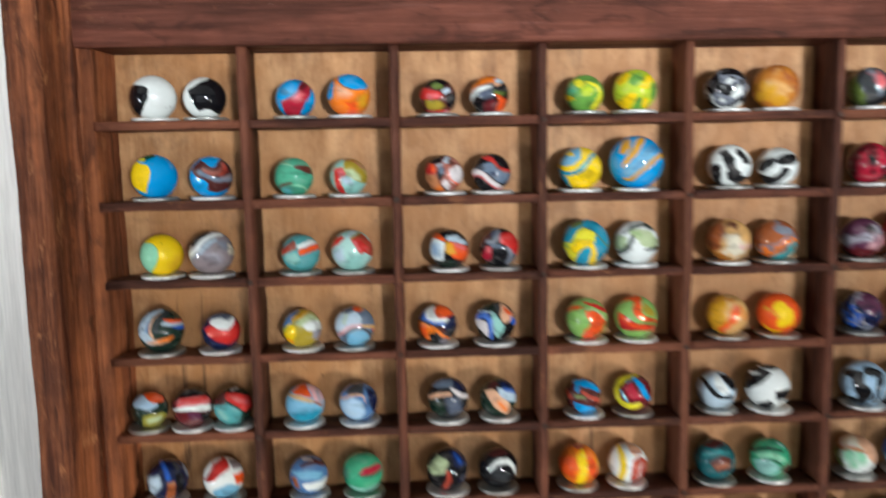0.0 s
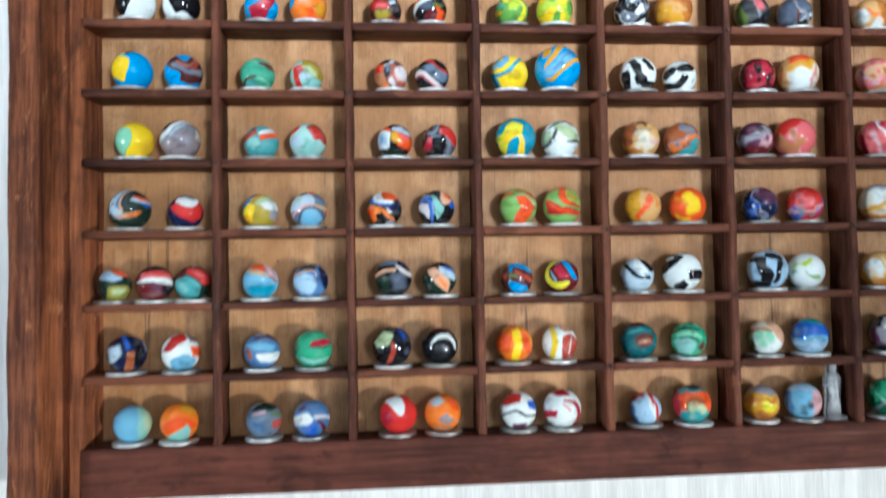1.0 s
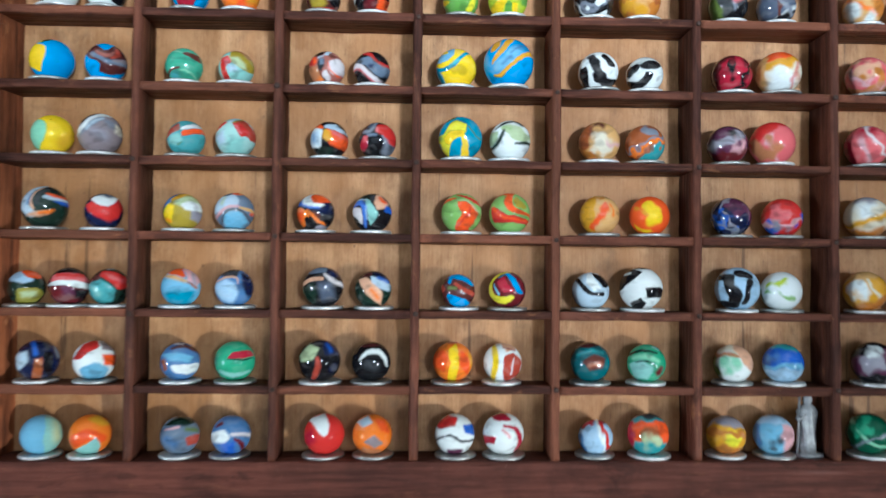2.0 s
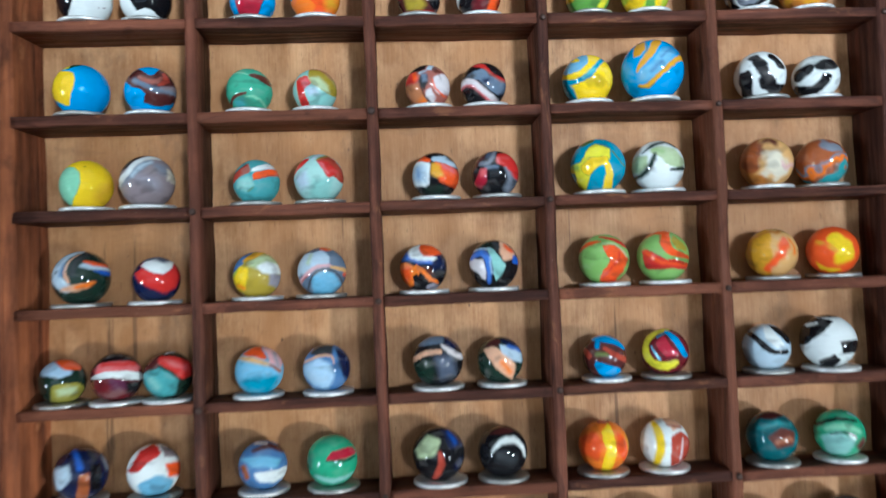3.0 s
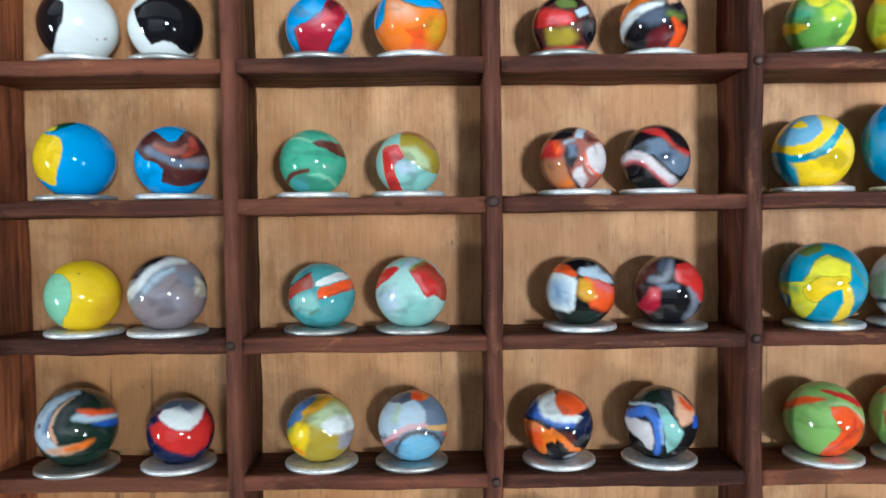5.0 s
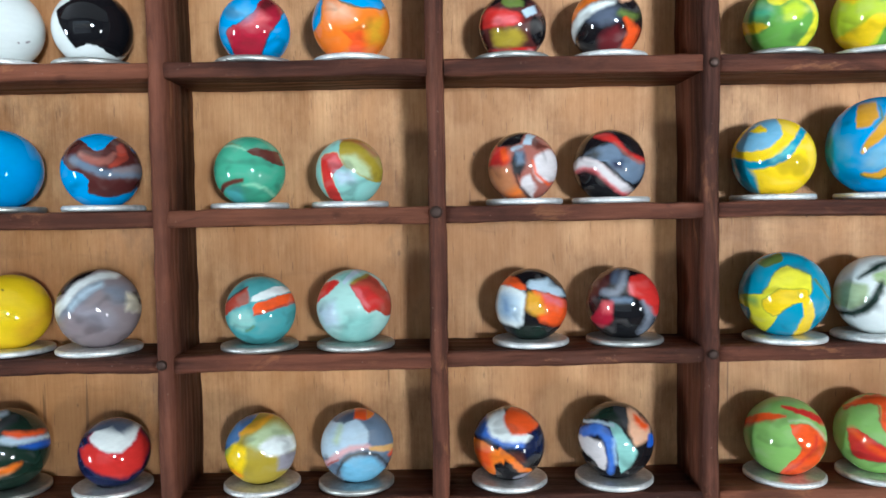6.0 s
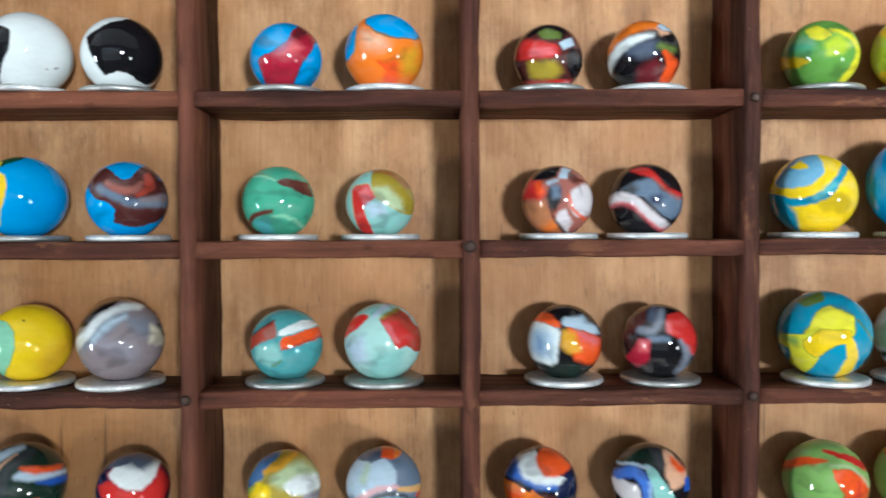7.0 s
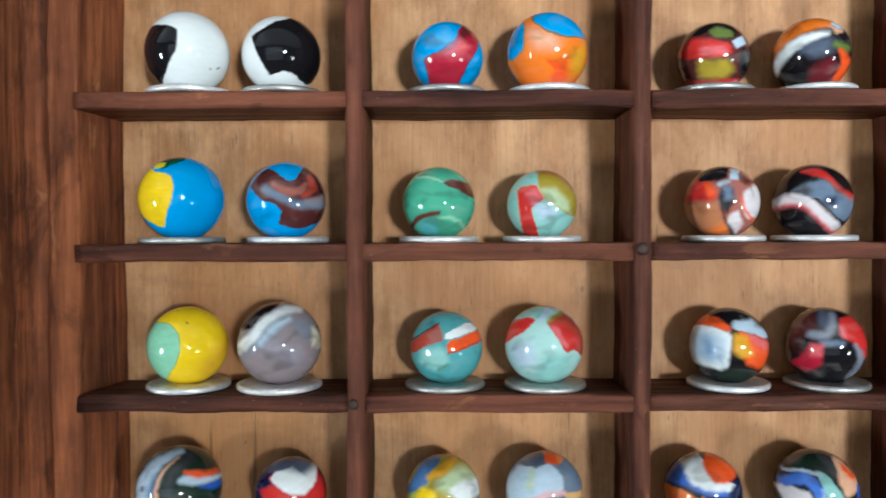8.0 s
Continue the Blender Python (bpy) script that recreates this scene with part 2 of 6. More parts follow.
def window(name, w, along, plane):
    c, z, wide, high = w
    thing = tagged(new(name), "white wooden window with two stacked panes", "window", kind="structure")
    y0, y1 = plane - 0.09, plane - 0.04
    x0, x1, z0, z1 = c - wide / 2, c + wide / 2, z - high / 2, z + high / 2

    def piece(name, a, b, d0, d1, e, f, bevel, material):
        return part(name, block(a, b, d0, d1, e, f, bevel) if along == 0 else block(d0, d1, a, b, e, f, bevel), material, thing)

    for a, b, e, f in ((x0, x0 + 0.03, z0, z1), (x1 - 0.03, x1, z0, z1), (x0 + 0.03, x1 - 0.03, z0, z0 + 0.03), (x0 + 0.03, x1 - 0.03, z1 - 0.03, z1), (x0 + 0.03, x1 - 0.03, z - 0.025, z + 0.025)):
        piece("window_frame", a, b, y0, y1, e, f, 0.004, WHITE)
    for a, b in ((z0 + 0.03, z - 0.025), (z + 0.025, z1 - 0.03)):
        piece("pane", x0 + 0.03, x1 - 0.03, y0 + 0.02, y0 + 0.024, a, b, 0.0, GLASS).visible_shadow = False


window("window_1", FRONT_WIN, 0, ROOM_S)
window("window_2", RIGHT_WIN, 0, ROOM_S)
window("window_3", WEST_WIN, 1, ROOM_W)


def spotlight(at, target):
    """A small wall-mounted spotlight, added out of view: plate, arm and an open-fronted can behind its bulb."""
    thing = tagged(new("added_spotlight"), "small black wall spotlight, added out of view to brighten the case", "spotlight", "wall spotlights")
    x, y, z = at
    part("wall_plate", block(x - 0.04, x + 0.04, ROOM_S, ROOM_S + 0.012, z - 0.05, z + 0.05, 0.004), BLACK, thing)
    part("arm", block(x - 0.008, x + 0.008, ROOM_S + 0.012, y - 0.1, z - 0.008, z + 0.008, 0.002), BLACK, thing)
    bm, rings = lathe([(0.0405, 0.0), (0.043, 0.0), (0.043, 0.1), (0.03, 0.12), (0.028, 0.117), (0.0405, 0.098), (0.0405, 0.002)], 28)
    bm.faces.new(rings[3])
    bm.transform(look(at, target) @ pose(0, 0, -0.01))
    part("can", bm, BLACK, thing)


for at, target, *_ in ADDED_SPOTS:
    spotlight(at, target)

# ---- the display case ----
MM = 0.001
COLUMNS = (-57.7, 0.0, 57.3, 115.5, 175.2, 234.3)
LEFT, RIGHT = -113.4, 290.0
TOPS = (32.1, 1.5, -29.1, -60.0, -91.6, -122.4)
FLOOR_Z, TOP_Z = -152.7, 59.2
DEPTH, DIVIDER, SHELF = 17.0, 3.8, 3.5
case = tagged(new("display_case"), "old red-brown stained wooden case of open compartments on the wall", "display case")
case.location = (0, 0, HANG)


def mm_block(x0, x1, y0, y1, z0, z1, bevel=0.0, segments=2):
    return block(x0 * MM, x1 * MM, y0 * MM, y1 * MM, z0 * MM, z1 * MM, bevel * MM, segments)


def rounded(y0, y1, t0, t1, r):
    """A board's section whose front edge (y0) is rounded, in millimetres."""
    out = [(y1, t0), (y1, t1)]
    for k in range(6):
        a = math.radians(90 - 15 * k - 7.5)
        out.append((y0 + r - r * math.cos(a), t1 - r + r * math.sin(a)))
    for k in range(6):
        a = math.radians(15 * k + 7.5)
        out.append((y0 + r - r * math.cos(a), t0 + r - r * math.sin(a)))
    return [(a * MM, b * MM) for a, b in out]


def wobble(bm, amount, size, seed):
    """Worn, hand-planed unevenness."""
    for v in bm.verts:
        v.co += noise.noise_vector(v.co * size + Vector((seed, 2.3 * seed, 0))) * amount


def cut(bm, axis, lo, hi, count):
    for k in range(1, count):
        co, no = [0, 0, 0], [0, 0, 0]
        co[axis], no[axis] = lo + (hi - lo) * k / count, 1
        bmesh.ops.bisect_plane(bm, geom=bm.verts[:] + bm.edges[:] + bm.faces[:], plane_co=co, plane_no=no)


part("back_panel", mm_block(LEFT - 4, RIGHT + 4, DEPTH, DEPTH + 4, -174, 78), PLY, case, "honey-brown plywood back with upright grain")

# upright dividers, one board each, a hair proud of the shelves
for k, x in enumerate(COLUMNS):
    bm = prism([(b, a) for a, b in rounded(-0.7, DEPTH, x - DIVIDER / 2, x + DIVIDER / 2, 1.5)], 2, FLOOR_Z * MM, (TOP_Z + 1) * MM)
    cut(bm, 2, FLOOR_Z * MM, TOP_Z * MM, 90)
    wobble(bm, 0.0005, 45.0, k)
    wobble(bm, 0.0002, 380.0, 40 + k)
    part("divider", bm, WOOD_Z, case, smooth=True)

# short shelf boards between them
edges = [LEFT - 0.6] + [c for x in COLUMNS for c in (x - DIVIDER / 2 - -0.3, x + DIVIDER / 2 - 0.3)] + [RIGHT + 0.6]
for r, top in enumerate(TOPS):
    for c in range(7):
        x0, x1 = edges[2 * c], edges[2 * c + 1]
        drop = random.uniform(-0.35, 0.2)
        bm = prism(rounded(0.0, DEPTH, top - SHELF + drop, top, 0.7), 0, x0 * MM, x1 * MM)
        cut(bm, 0, x0 * MM, x1 * MM, 26)
        wobble(bm, 0.00035, 60.0, 3 + r * 7 + c)
        wobble(bm, 0.00018, 420.0, 5 + r * 7 + c)
        part("shelf", bm, WOOD_X, case, smooth=True)


def stile(x_in, sign):
    """The moulded side board: a flat band set forward, a hollow, a bead, then the plain inner face."""
    run = [(-2.4, DEPTH + 3.5), (-2.4, DEPTH), (0, 0.8), (0.7, 0), (3.2, -0.2), (3.9, -1.2), (4.8, -1.4), (5.6, -0.6), (6.0, 1.4), (6.8, 3.0), (8.2, 3.8), (9.8, 3.2), (11.0, 1.0), (11.8, -3.0), (12.2, -9.0), (12.8, -12.0), (14.2, -13.0), (22.8, -13.2), (24.6, -12.5), (25.6, -10.8), (25.8, -8.5), (25.8, DEPTH + 3.5)]
    bm = prism([((x_in - sign * a) * MM, b * MM) for a, b in run], 2, -175.5 * MM, 85 * MM)
    cut(bm, 2, -175.5 * MM, 85 * MM, 80)
    wobble(bm, 0.0006, 30.0, 9 + sign)
    wobble(bm, 0.00025, 260.0, 19 + sign)
    return part("side_moulding", bm, MOULD, case, "reddish moulded side board with a hollow")


stile(LEFT, 1)
stile(RIGHT, -1)
bm = prism(rounded(-3.5, DEPTH - 0.2, TOP_Z, 84.0, 1.5), 0, (LEFT - 4.5) * MM, (RIGHT + 4.5) * MM)
part("top_rail", bm, RAIL, case)
bm = prism(rounded(-1.5, DEPTH - 0.2, -174.2, FLOOR_Z, 1.2), 0, LEFT * MM, RIGHT * MM)
part("bottom_rail", bm, RAIL, case)


def nail(x, z, r):
    bm, rings = lathe([(r, 0.0), (r, 0.35), (r * 0.8, 0.65), (r * 0.3, 0.72)], 14)
    bm.faces.new(rings[-1])
    bmesh.ops.transform(bm, matrix=pose(x * MM, -0.9 * MM, z * MM, 90) @ Matrix.Scale(MM, 4), verts=bm.verts)
    part("nail", bm, NAIL, case, "small rusty nail head", smooth=True)


for r, top in enumerate(TOPS, 1):
    for c, x in enumerate(COLUMNS, 1):
        if (r + c) % 2 == 0 and (r, c) != (1, 1):
            nail(x + random.uniform(-0.4, 0.4), top - SHELF / 2 + random.uniform(-0.5, 0.5), 1.3 if (r, c) == (2, 2) else random.uniform(0.95, 1.15))

# ---- washers and marbles ----
C = {
    "white": (0.82, 0.86, 0.84), "ivory": (0.75, 0.68, 0.52), "black": (0.008, 0.008, 0.01), "grey": (0.22, 0.24, 0.29), "slate": (0.09, 0.11, 0.16),
    "lilac": (0.33, 0.31, 0.36), "blue": (0.015, 0.33, 0.74), "sky": (0.2, 0.46, 0.66), "navy": (0.008, 0.014, 0.055), "royal": (0.03, 0.12, 0.55),
    "denim": (0.09, 0.2, 0.42), "pale": (0.42, 0.6, 0.78), "teal": (0.06, 0.34, 0.36), "aqua": (0.18, 0.55, 0.55), "mint": (0.3, 0.58, 0.52), "seafoam": (0.3, 0.65, 0.42),
    "green": (0.06, 0.38, 0.2), "leaf": (0.26, 0.48, 0.12), "pine": (0.01, 0.09, 0.045), "moss": (0.14, 0.2, 0.04), "olive": (0.33, 0.3, 0.04), "sage": (0.5, 0.6, 0.34),
    "lime": (0.5, 0.62, 0.03), "yellow": (0.93, 0.64, 0.004), "lemon": (0.83, 0.76, 0.03), "gold": (0.72, 0.36, 0.02), "amber": (0.55, 0.2, 0.03), "honey": (0.7, 0.4, 0.14), "orange": (0.85, 0.2, 0.015),
    "pearl": (0.74, 0.68, 0.68), "flame": (0.85, 0.1, 0.015), "red": (0.6, 0.03, 0.025), "crimson": (0.42, 0.015, 0.04), "rose": (0.7, 0.14, 0.15), "pink": (0.72, 0.4, 0.42), "maroon": (0.13, 0.013, 0.018),
    "brown": (0.12, 0.035, 0.025), "rust": (0.36, 0.1, 0.03), "tan": (0.5, 0.2, 0.085), "plum": (0.11, 0.03, 0.07), "peach": (0.75, 0.42, 0.26), "smoke": (0.05, 0.055, 0.06),
    "umber": (0.085, 0.022, 0.02), "clay": (0.36, 0.12, 0.09), "jade": (0.09, 0.4, 0.25), "verdigris": (0.1, 0.36, 0.37), "ice": (0.42, 0.66, 0.6), "frost": (0.5, 0.62, 0.72), "steel": (0.15, 0.2, 0.28),
    "brick": (0.42, 0.06, 0.035), "fern": (0.15, 0.35, 0.06), "cyan": (0.03, 0.3, 0.46), "sand": (0.38, 0.27, 0.17), "ochre": (0.4, 0.3, 0.03), "cobalt": (0.07, 0.18, 0.62), "taupe": (0.27, 0.22, 0.23), "bottle": (0.012, 0.03, 0.02), "petrol": (0.015, 0.12, 0.14),
}


def spot(tone, a, b, r):
    """A patch round the point (a, b) of the marble's front disc, r degrees wide."""
    n = Vector((a, -math.sqrt(max(0.0, 1 - a * a - b * b)), b)).normalized()
    return tone, [(n, math.cos(math.radians(r)), 9.0)]


def band(tone, turn, d, w, k=0.0):
    """A stripe across the direction turn (degrees), at d, w to each side; k bows it."""
    n = Vector((math.cos(math.radians(turn)), -k, math.sin(math.radians(turn)))).normalized()
    return tone, [(n, d - w, d + w)]


def side(tone, turn, d, k=0.0):
    """All beyond d in the direction turn."""
    n = Vector((math.cos(math.radians(turn)), -k, math.sin(math.radians(turn)))).normalized()
    return tone, [(n, d, 9.0)]


def stroke(tone, w, *line):
    """A ribbon of half-width w along a line of points (a, b) of the front disc."""
    spots = [Vector((a, -math.sqrt(max(0.0, 1 - a * a - b * b)), b)).normalized() for a, b in line]
    return tone, [(spots, 1.12 * w + 0.03, 0.0)]


def swirl(tone, *line, soft=None):
    """A tapering ribbon through points (a, b, half-width) of the front disc, rounded between them."""
    fine = []
    for i in range(len(line) - 1):
        p0, p1, p2, p3 = (Vector(line[min(max(i + k, 0), len(line) - 1)]) for k in (-1, 0, 1, 2))
        for u in (0.0, 0.5):
            fine.append(0.5 * (2 * p1 + (p2 - p0) * u + (2 * p0 - 5 * p1 + 4 * p2 - p3) * u * u + (3 * p1 - p0 - 3 * p2 + p3) * u ** 3))
    fine.append(Vector(line[-1]))
    return tone, ("swirl", fine, soft)


def patch(tone, *outline, soft=None, rim=None, rim_width=0.035):
    """A filled patch of the front disc inside an outline of points (a, b) that can all be seen from its middle."""
    n = len(outline)
    area = sum(outline[i][0] * outline[(i + 1) % n][1] - outline[(i + 1) % n][0] * outline[i][1] for i in range(n)) / 2
    mid = [sum((outline[i][k] + outline[(i + 1) % n][k]) * (outline[i][0] * outline[(i + 1) % n][1] - outline[(i + 1) % n][0] * outline[i][1]) for i in range(n)) / (6 * area) for k in (0, 1)]
    reach = []
    for step in range(30):
        turn = math.tau * step / 30 - math.pi
        dx, dy, far = math.cos(turn), math.sin(turn), 0.02
        for i in range(n):
            ax, ay = outline[i][0] - mid[0], outline[i][1] - mid[1]
            ex, ey = outline[(i + 1) % n][0] - outline[i][0], outline[(i + 1) % n][1] - outline[i][1]
            det = ex * dy - ey * dx
            if abs(det) > 1e-9:
                t, u = (ex * ay - ey * ax) / det, (dx * ay - dy * ax) / det
                if t > 0 and -1e-6 <= u <= 1 + 1e-6:
                    far = max(far, t)
        reach.append(far)
    return tone, ("patch", mid, reach, soft, rim, rim_width)


def both(one, *others):
    """The colour of the first, where all of them overlap."""
    return one[0], one[1] + [c for o in others for c in o[1]]


def glass_paint(base, layers, warp, soft, seed):
    n = Nodes("marble_glass", 0.04)
    co = n.node("ShaderNodeTexCoord").outputs["Object"]
    shifted = n.vec("ADD", co, (seed * 1.37, seed * 0.73, seed * 2.11))
    swirl = n.node("ShaderNodeTexNoise", Vector=shifted, Scale=2.0, Detail=0.6, Roughness=0.4).outputs["Color"]
    off = n.vec("MULTIPLY", n.vec("SUBTRACT", swirl, (0.5, 0.5, 0.5)), (warp * 2.3, warp * 2.3, warp * 2.3))
    ripple = n.node("ShaderNodeTexNoise", Vector=shifted, Scale=7.0, Detail=1.5, Roughness=0.5).outputs["Color"]
    p = n.vec("ADD", n.vec("ADD", co, off), n.vec("MULTIPLY", n.vec("SUBTRACT", ripple, (0.5, 0.5, 0.5)), (0.07, 0.07, 0.07)))
    streak = n.noise(n.vec("MULTIPLY", n.vec("ADD", shifted, off), (2.0, 2.0, 5.0)), 1.6, 4.0, 0.6)
    col = n.mix(n.ramp(streak, 0.35, 0.75, 0.0, 0.3), C[base], tuple(min(1.0, c * 0.84) for c in C[base]))
    flat = n.node("ShaderNodeSeparateXYZ", Vector=p)
    for tone, conds in layers:
        mask = None
        if conds[0] == "swirl":
            edge = 1.35 * (conds[2] or soft)
            disc = n.node("ShaderNodeCombineXYZ", X=flat.outputs[0], Y=flat.outputs[2]).outputs[0]
            for start, end in zip(conds[1], conds[1][1:]):
                run = Vector((end.x - start.x, end.y - start.y, 0))
                away = n.vec("SUBTRACT", disc, (start.x, start.y, 0))
                along = n.math("MULTIPLY", n.vec("DOT_PRODUCT", away, tuple(run / run.length_squared)), 1.0, True)
                scaled = n.node("ShaderNodeCombineXYZ", X=along, Y=along).outputs[0]
                gap = n.vec("LENGTH", n.vec("SUBTRACT", away, n.vec("MULTIPLY", scaled, tuple(run))))
                gap = n.math("SUBTRACT", gap, n.math("ADD", n.math("MULTIPLY", along, end.z - start.z), start.z))
                mask = gap if mask is None else n.math("MINIMUM", mask, gap)
            mask = n.ramp(mask, -edge, edge, 1.0, 0.0)
            conds = []
        elif conds[0] == "patch":
            _, mid, reach, edge, rim, rim_width = conds
            edge = 1.35 * (edge or soft)
            dx, dy = n.math("SUBTRACT", flat.outputs[0], mid[0]), n.math("SUBTRACT", flat.outputs[2], mid[1])
            angle = n.math("ADD", n.math("DIVIDE", n.math("ARCTAN2", dy, dx), math.tau), 0.5)
            ramp = n.tree.nodes.new("ShaderNodeValToRGB")
            ramp.color_ramp.interpolation = "LINEAR"
            stops = ramp.color_ramp.elements
            stops[0].position, stops[1].position = 0.0, 1.0
            stops[0].color = stops[1].color = (reach[0] / 2.5,) * 3 + (1,)
            for k in range(1, 30):
                stops.new(k / 30).color = (reach[k] / 2.5,) * 3 + (1,)
            n.put(ramp.inputs[0], angle)
            away = n.vec("LENGTH", n.node("ShaderNodeCombineXYZ", X=dx, Y=dy).outputs[0])
            gap = n.math("SUBTRACT", away, n.math("MULTIPLY", ramp.outputs[0], 2.5))
            if rim:
                col = n.mix(n.ramp(gap, rim_width - edge, rim_width + edge, 0.85, 0.0), col, C[rim])
            mask = n.ramp(gap, -edge, edge, 1.0, 0.0)
            conds = []
        for normal, lo, hi in conds:
            if isinstance(normal, list):
                m = None
                for start, end in zip(normal, normal[1:]):
                    run = end - start
                    along = n.math("MULTIPLY", n.vec("DOT_PRODUCT", n.vec("SUBTRACT", p, tuple(start)), tuple(run / run.length_squared)), 1.0, True)
                    scaled = n.node("ShaderNodeCombineXYZ", X=along, Y=along, Z=along).outputs[0]
                    near = n.vec("ADD", n.vec("MULTIPLY", scaled, tuple(run)), tuple(start))
                    gap = n.vec("LENGTH", n.vec("SUBTRACT", p, near))
                    m = gap if m is None else n.math("MINIMUM", m, gap)
                m = n.ramp(m, lo - 1.7 * soft, lo + 1.7 * soft, 1.0, 0.0)
                mask = m if mask is None else n.math("MULTIPLY", mask, m)
                continue
            d = n.vec("DOT_PRODUCT", p, tuple(normal))
            m = n.ramp(d, lo - 1.4 * soft, lo + 1.4 * soft)
            if hi < 5:
                m = n.math("MULTIPLY", m, n.ramp(d, hi - 1.4 * soft, hi + 1.4 * soft, 1.0, 0.0))
            mask = m if mask is None else n.math("MULTIPLY", mask, m)
        shade = n.mix(n.ramp(streak, 0.3, 0.7, 0.0, 0.35), C[tone], tuple(c * 0.7 for c in C[tone]))
        col = n.mix(mask, col, shade)
    if len(layers) > 3:
        # stringy wisps drawn out in the melt, milky and smoky by turns
        drawn = n.vec("ADD", n.vec("MULTIPLY", shifted, (1.3, 1.3, 2.8)), n.vec("MULTIPLY", swirl, (1.0, 1.0, 1.2)))
        wisp = n.noise(drawn, 0.9, 1.0, 0.4)
        col = n.mix(n.ramp(wisp, 0.52, 0.78, 0.0, 0.13), col, (0.6, 0.56, 0.52))
        col = n.mix(n.ramp(wisp, 0.48, 0.25, 0.0, 0.4), col, (0.02, 0.014, 0.014))
    n.colour(col)
    n.put(n.bsdf.inputs["Coat Weight"], 0.05)
    n.put(n.bsdf.inputs["Coat Roughness"], 0.02)
    return n.mat


def washer(x, y, top, r, metal, tilt):
    t, hole = 1.25, 3.2
    bm, rings = lathe([(hole, 0), (r - 0.3, 0), (r, 0.25), (r, t - 0.3), (r - 0.35, t), (hole + 0.2, t), (hole, t - 0.2)], 36)
    for k in range(36):
        m = (k + 1) % 36
        bm.faces.new((rings[-1][k], rings[-1][m], rings[0][m], rings[0][k]))
    bmesh.ops.transform(bm, matrix=Matrix.Scale(MM, 4), verts=bm.verts)
    ob = part("washer", bm, metal)
    ob.data.polygons.foreach_set("use_smooth", [abs(p.normal.z) < 0.5 for p in ob.data.polygons])
    ob.matrix_basis = pose(x * MM, y * MM, HANG + top * MM, tilt, 0, random.uniform(0, 360))
    dull = metal is ZINC
    tagged(ob, "dull grey steel washer lying on a shelf under a marble" if dull else "bright flat metal washer lying on a shelf under a marble", "washer", "washers on the shelves")


def unit_ball():
    bm = bmesh.new()
    bmesh.ops.create_uvsphere(bm, u_segments=48, v_segments=28, radius=1.0)
    return bm


made_marbles = 0


def marble(row, x, size, label, base, *layers, turn=(0, 0), warp=0.25, soft=0.05, metal=None):
    """A glass marble of that size (mm) on its washer, x mm from the second divider, on the given row's shelf."""
    global made_marbles
    made_marbles += 1
    top = (TOPS + (FLOOR_Z,))[row - 1]
    r = size / 2
    y = min(8.6, DEPTH - 0.3 - r)
    metal = metal or (ALU if random.random() < 0.62 else ZINC)
    wr = random.uniform(8.6, 9.6)
    washer(x + random.uniform(-0.5, 0.5), y - 0.2, top + 0.1, min(wr, DEPTH - y), metal, 0.0)
    ob = part("marble", unit_ball(), glass_paint(base, layers, warp, soft, made_marbles), smooth=True)
    ob.matrix_basis = pose(x * MM, y * MM, HANG + (top + 1.3 + math.sqrt(r * r - 3.2 * 3.2)) * MM, turn[0], 0, turn[1]) @ Matrix.Scale(r * MM, 4)
    tagged(ob, label, "marble", "marbles in the case")


marble(1, -93.7, 17.3, "white glass marble with one black patch", "white", patch("black", (-0.79, 0.6), (-0.45, 0.63), (-0.21, 0.56), (-0.25, 0.1), (-0.45, -0.32), (-0.63, -0.8), (-1.1, -0.5), (-1.15, 0.2)), swirl("taupe", (0.5, -0.3, 0.015), (0.52, -0.32, 0.01)), swirl("taupe", (0.68, -0.28, 0.02), (0.72, -0.25, 0.012)), warp=0.035, soft=0.02, turn=(13, 19))
marble(1, -74.0, 16.4, "black and white glass marble", "white", patch("black", (-0.78, 0.37), (-0.35, 0.72), (0.02, 0.9), (0.5, 1.05), (1.1, 0.6), (1.15, -0.2), (0.85, -0.6), (0.58, -0.68), (0.3, -0.4), (-0.02, -0.35), (-0.3, -0.46), (-0.44, -0.23), (-0.67, 0.19)), warp=0.035, soft=0.02, turn=(13, 13))
marble(1, -39.0, 15.2, "bright blue glass marble with a dark red streak", "blue", patch("crimson", (-0.63, 0.05), (-0.18, 0.18), (0.23, 0.48), (0.4, 0.9), (0.78, 0.7), (0.9, 0.4), (0.53, -0.13), (0.25, -0.75), (-0.43, -0.75), (-0.5, -0.4), rim="black"), patch("maroon", (0.26, 0.5), (0.42, 0.9), (0.72, 0.72), (0.5, 0.5), soft=0.09), patch("rose", (0.0, 0.12), (0.32, 0.5), (0.6, 0.3), (0.3, 0.08), soft=0.12), swirl("sky", (-0.5, 0.5, 0.02), (0, 0.45, 0.1), soft=0.25), warp=0.035, soft=0.02, turn=(13, 0))
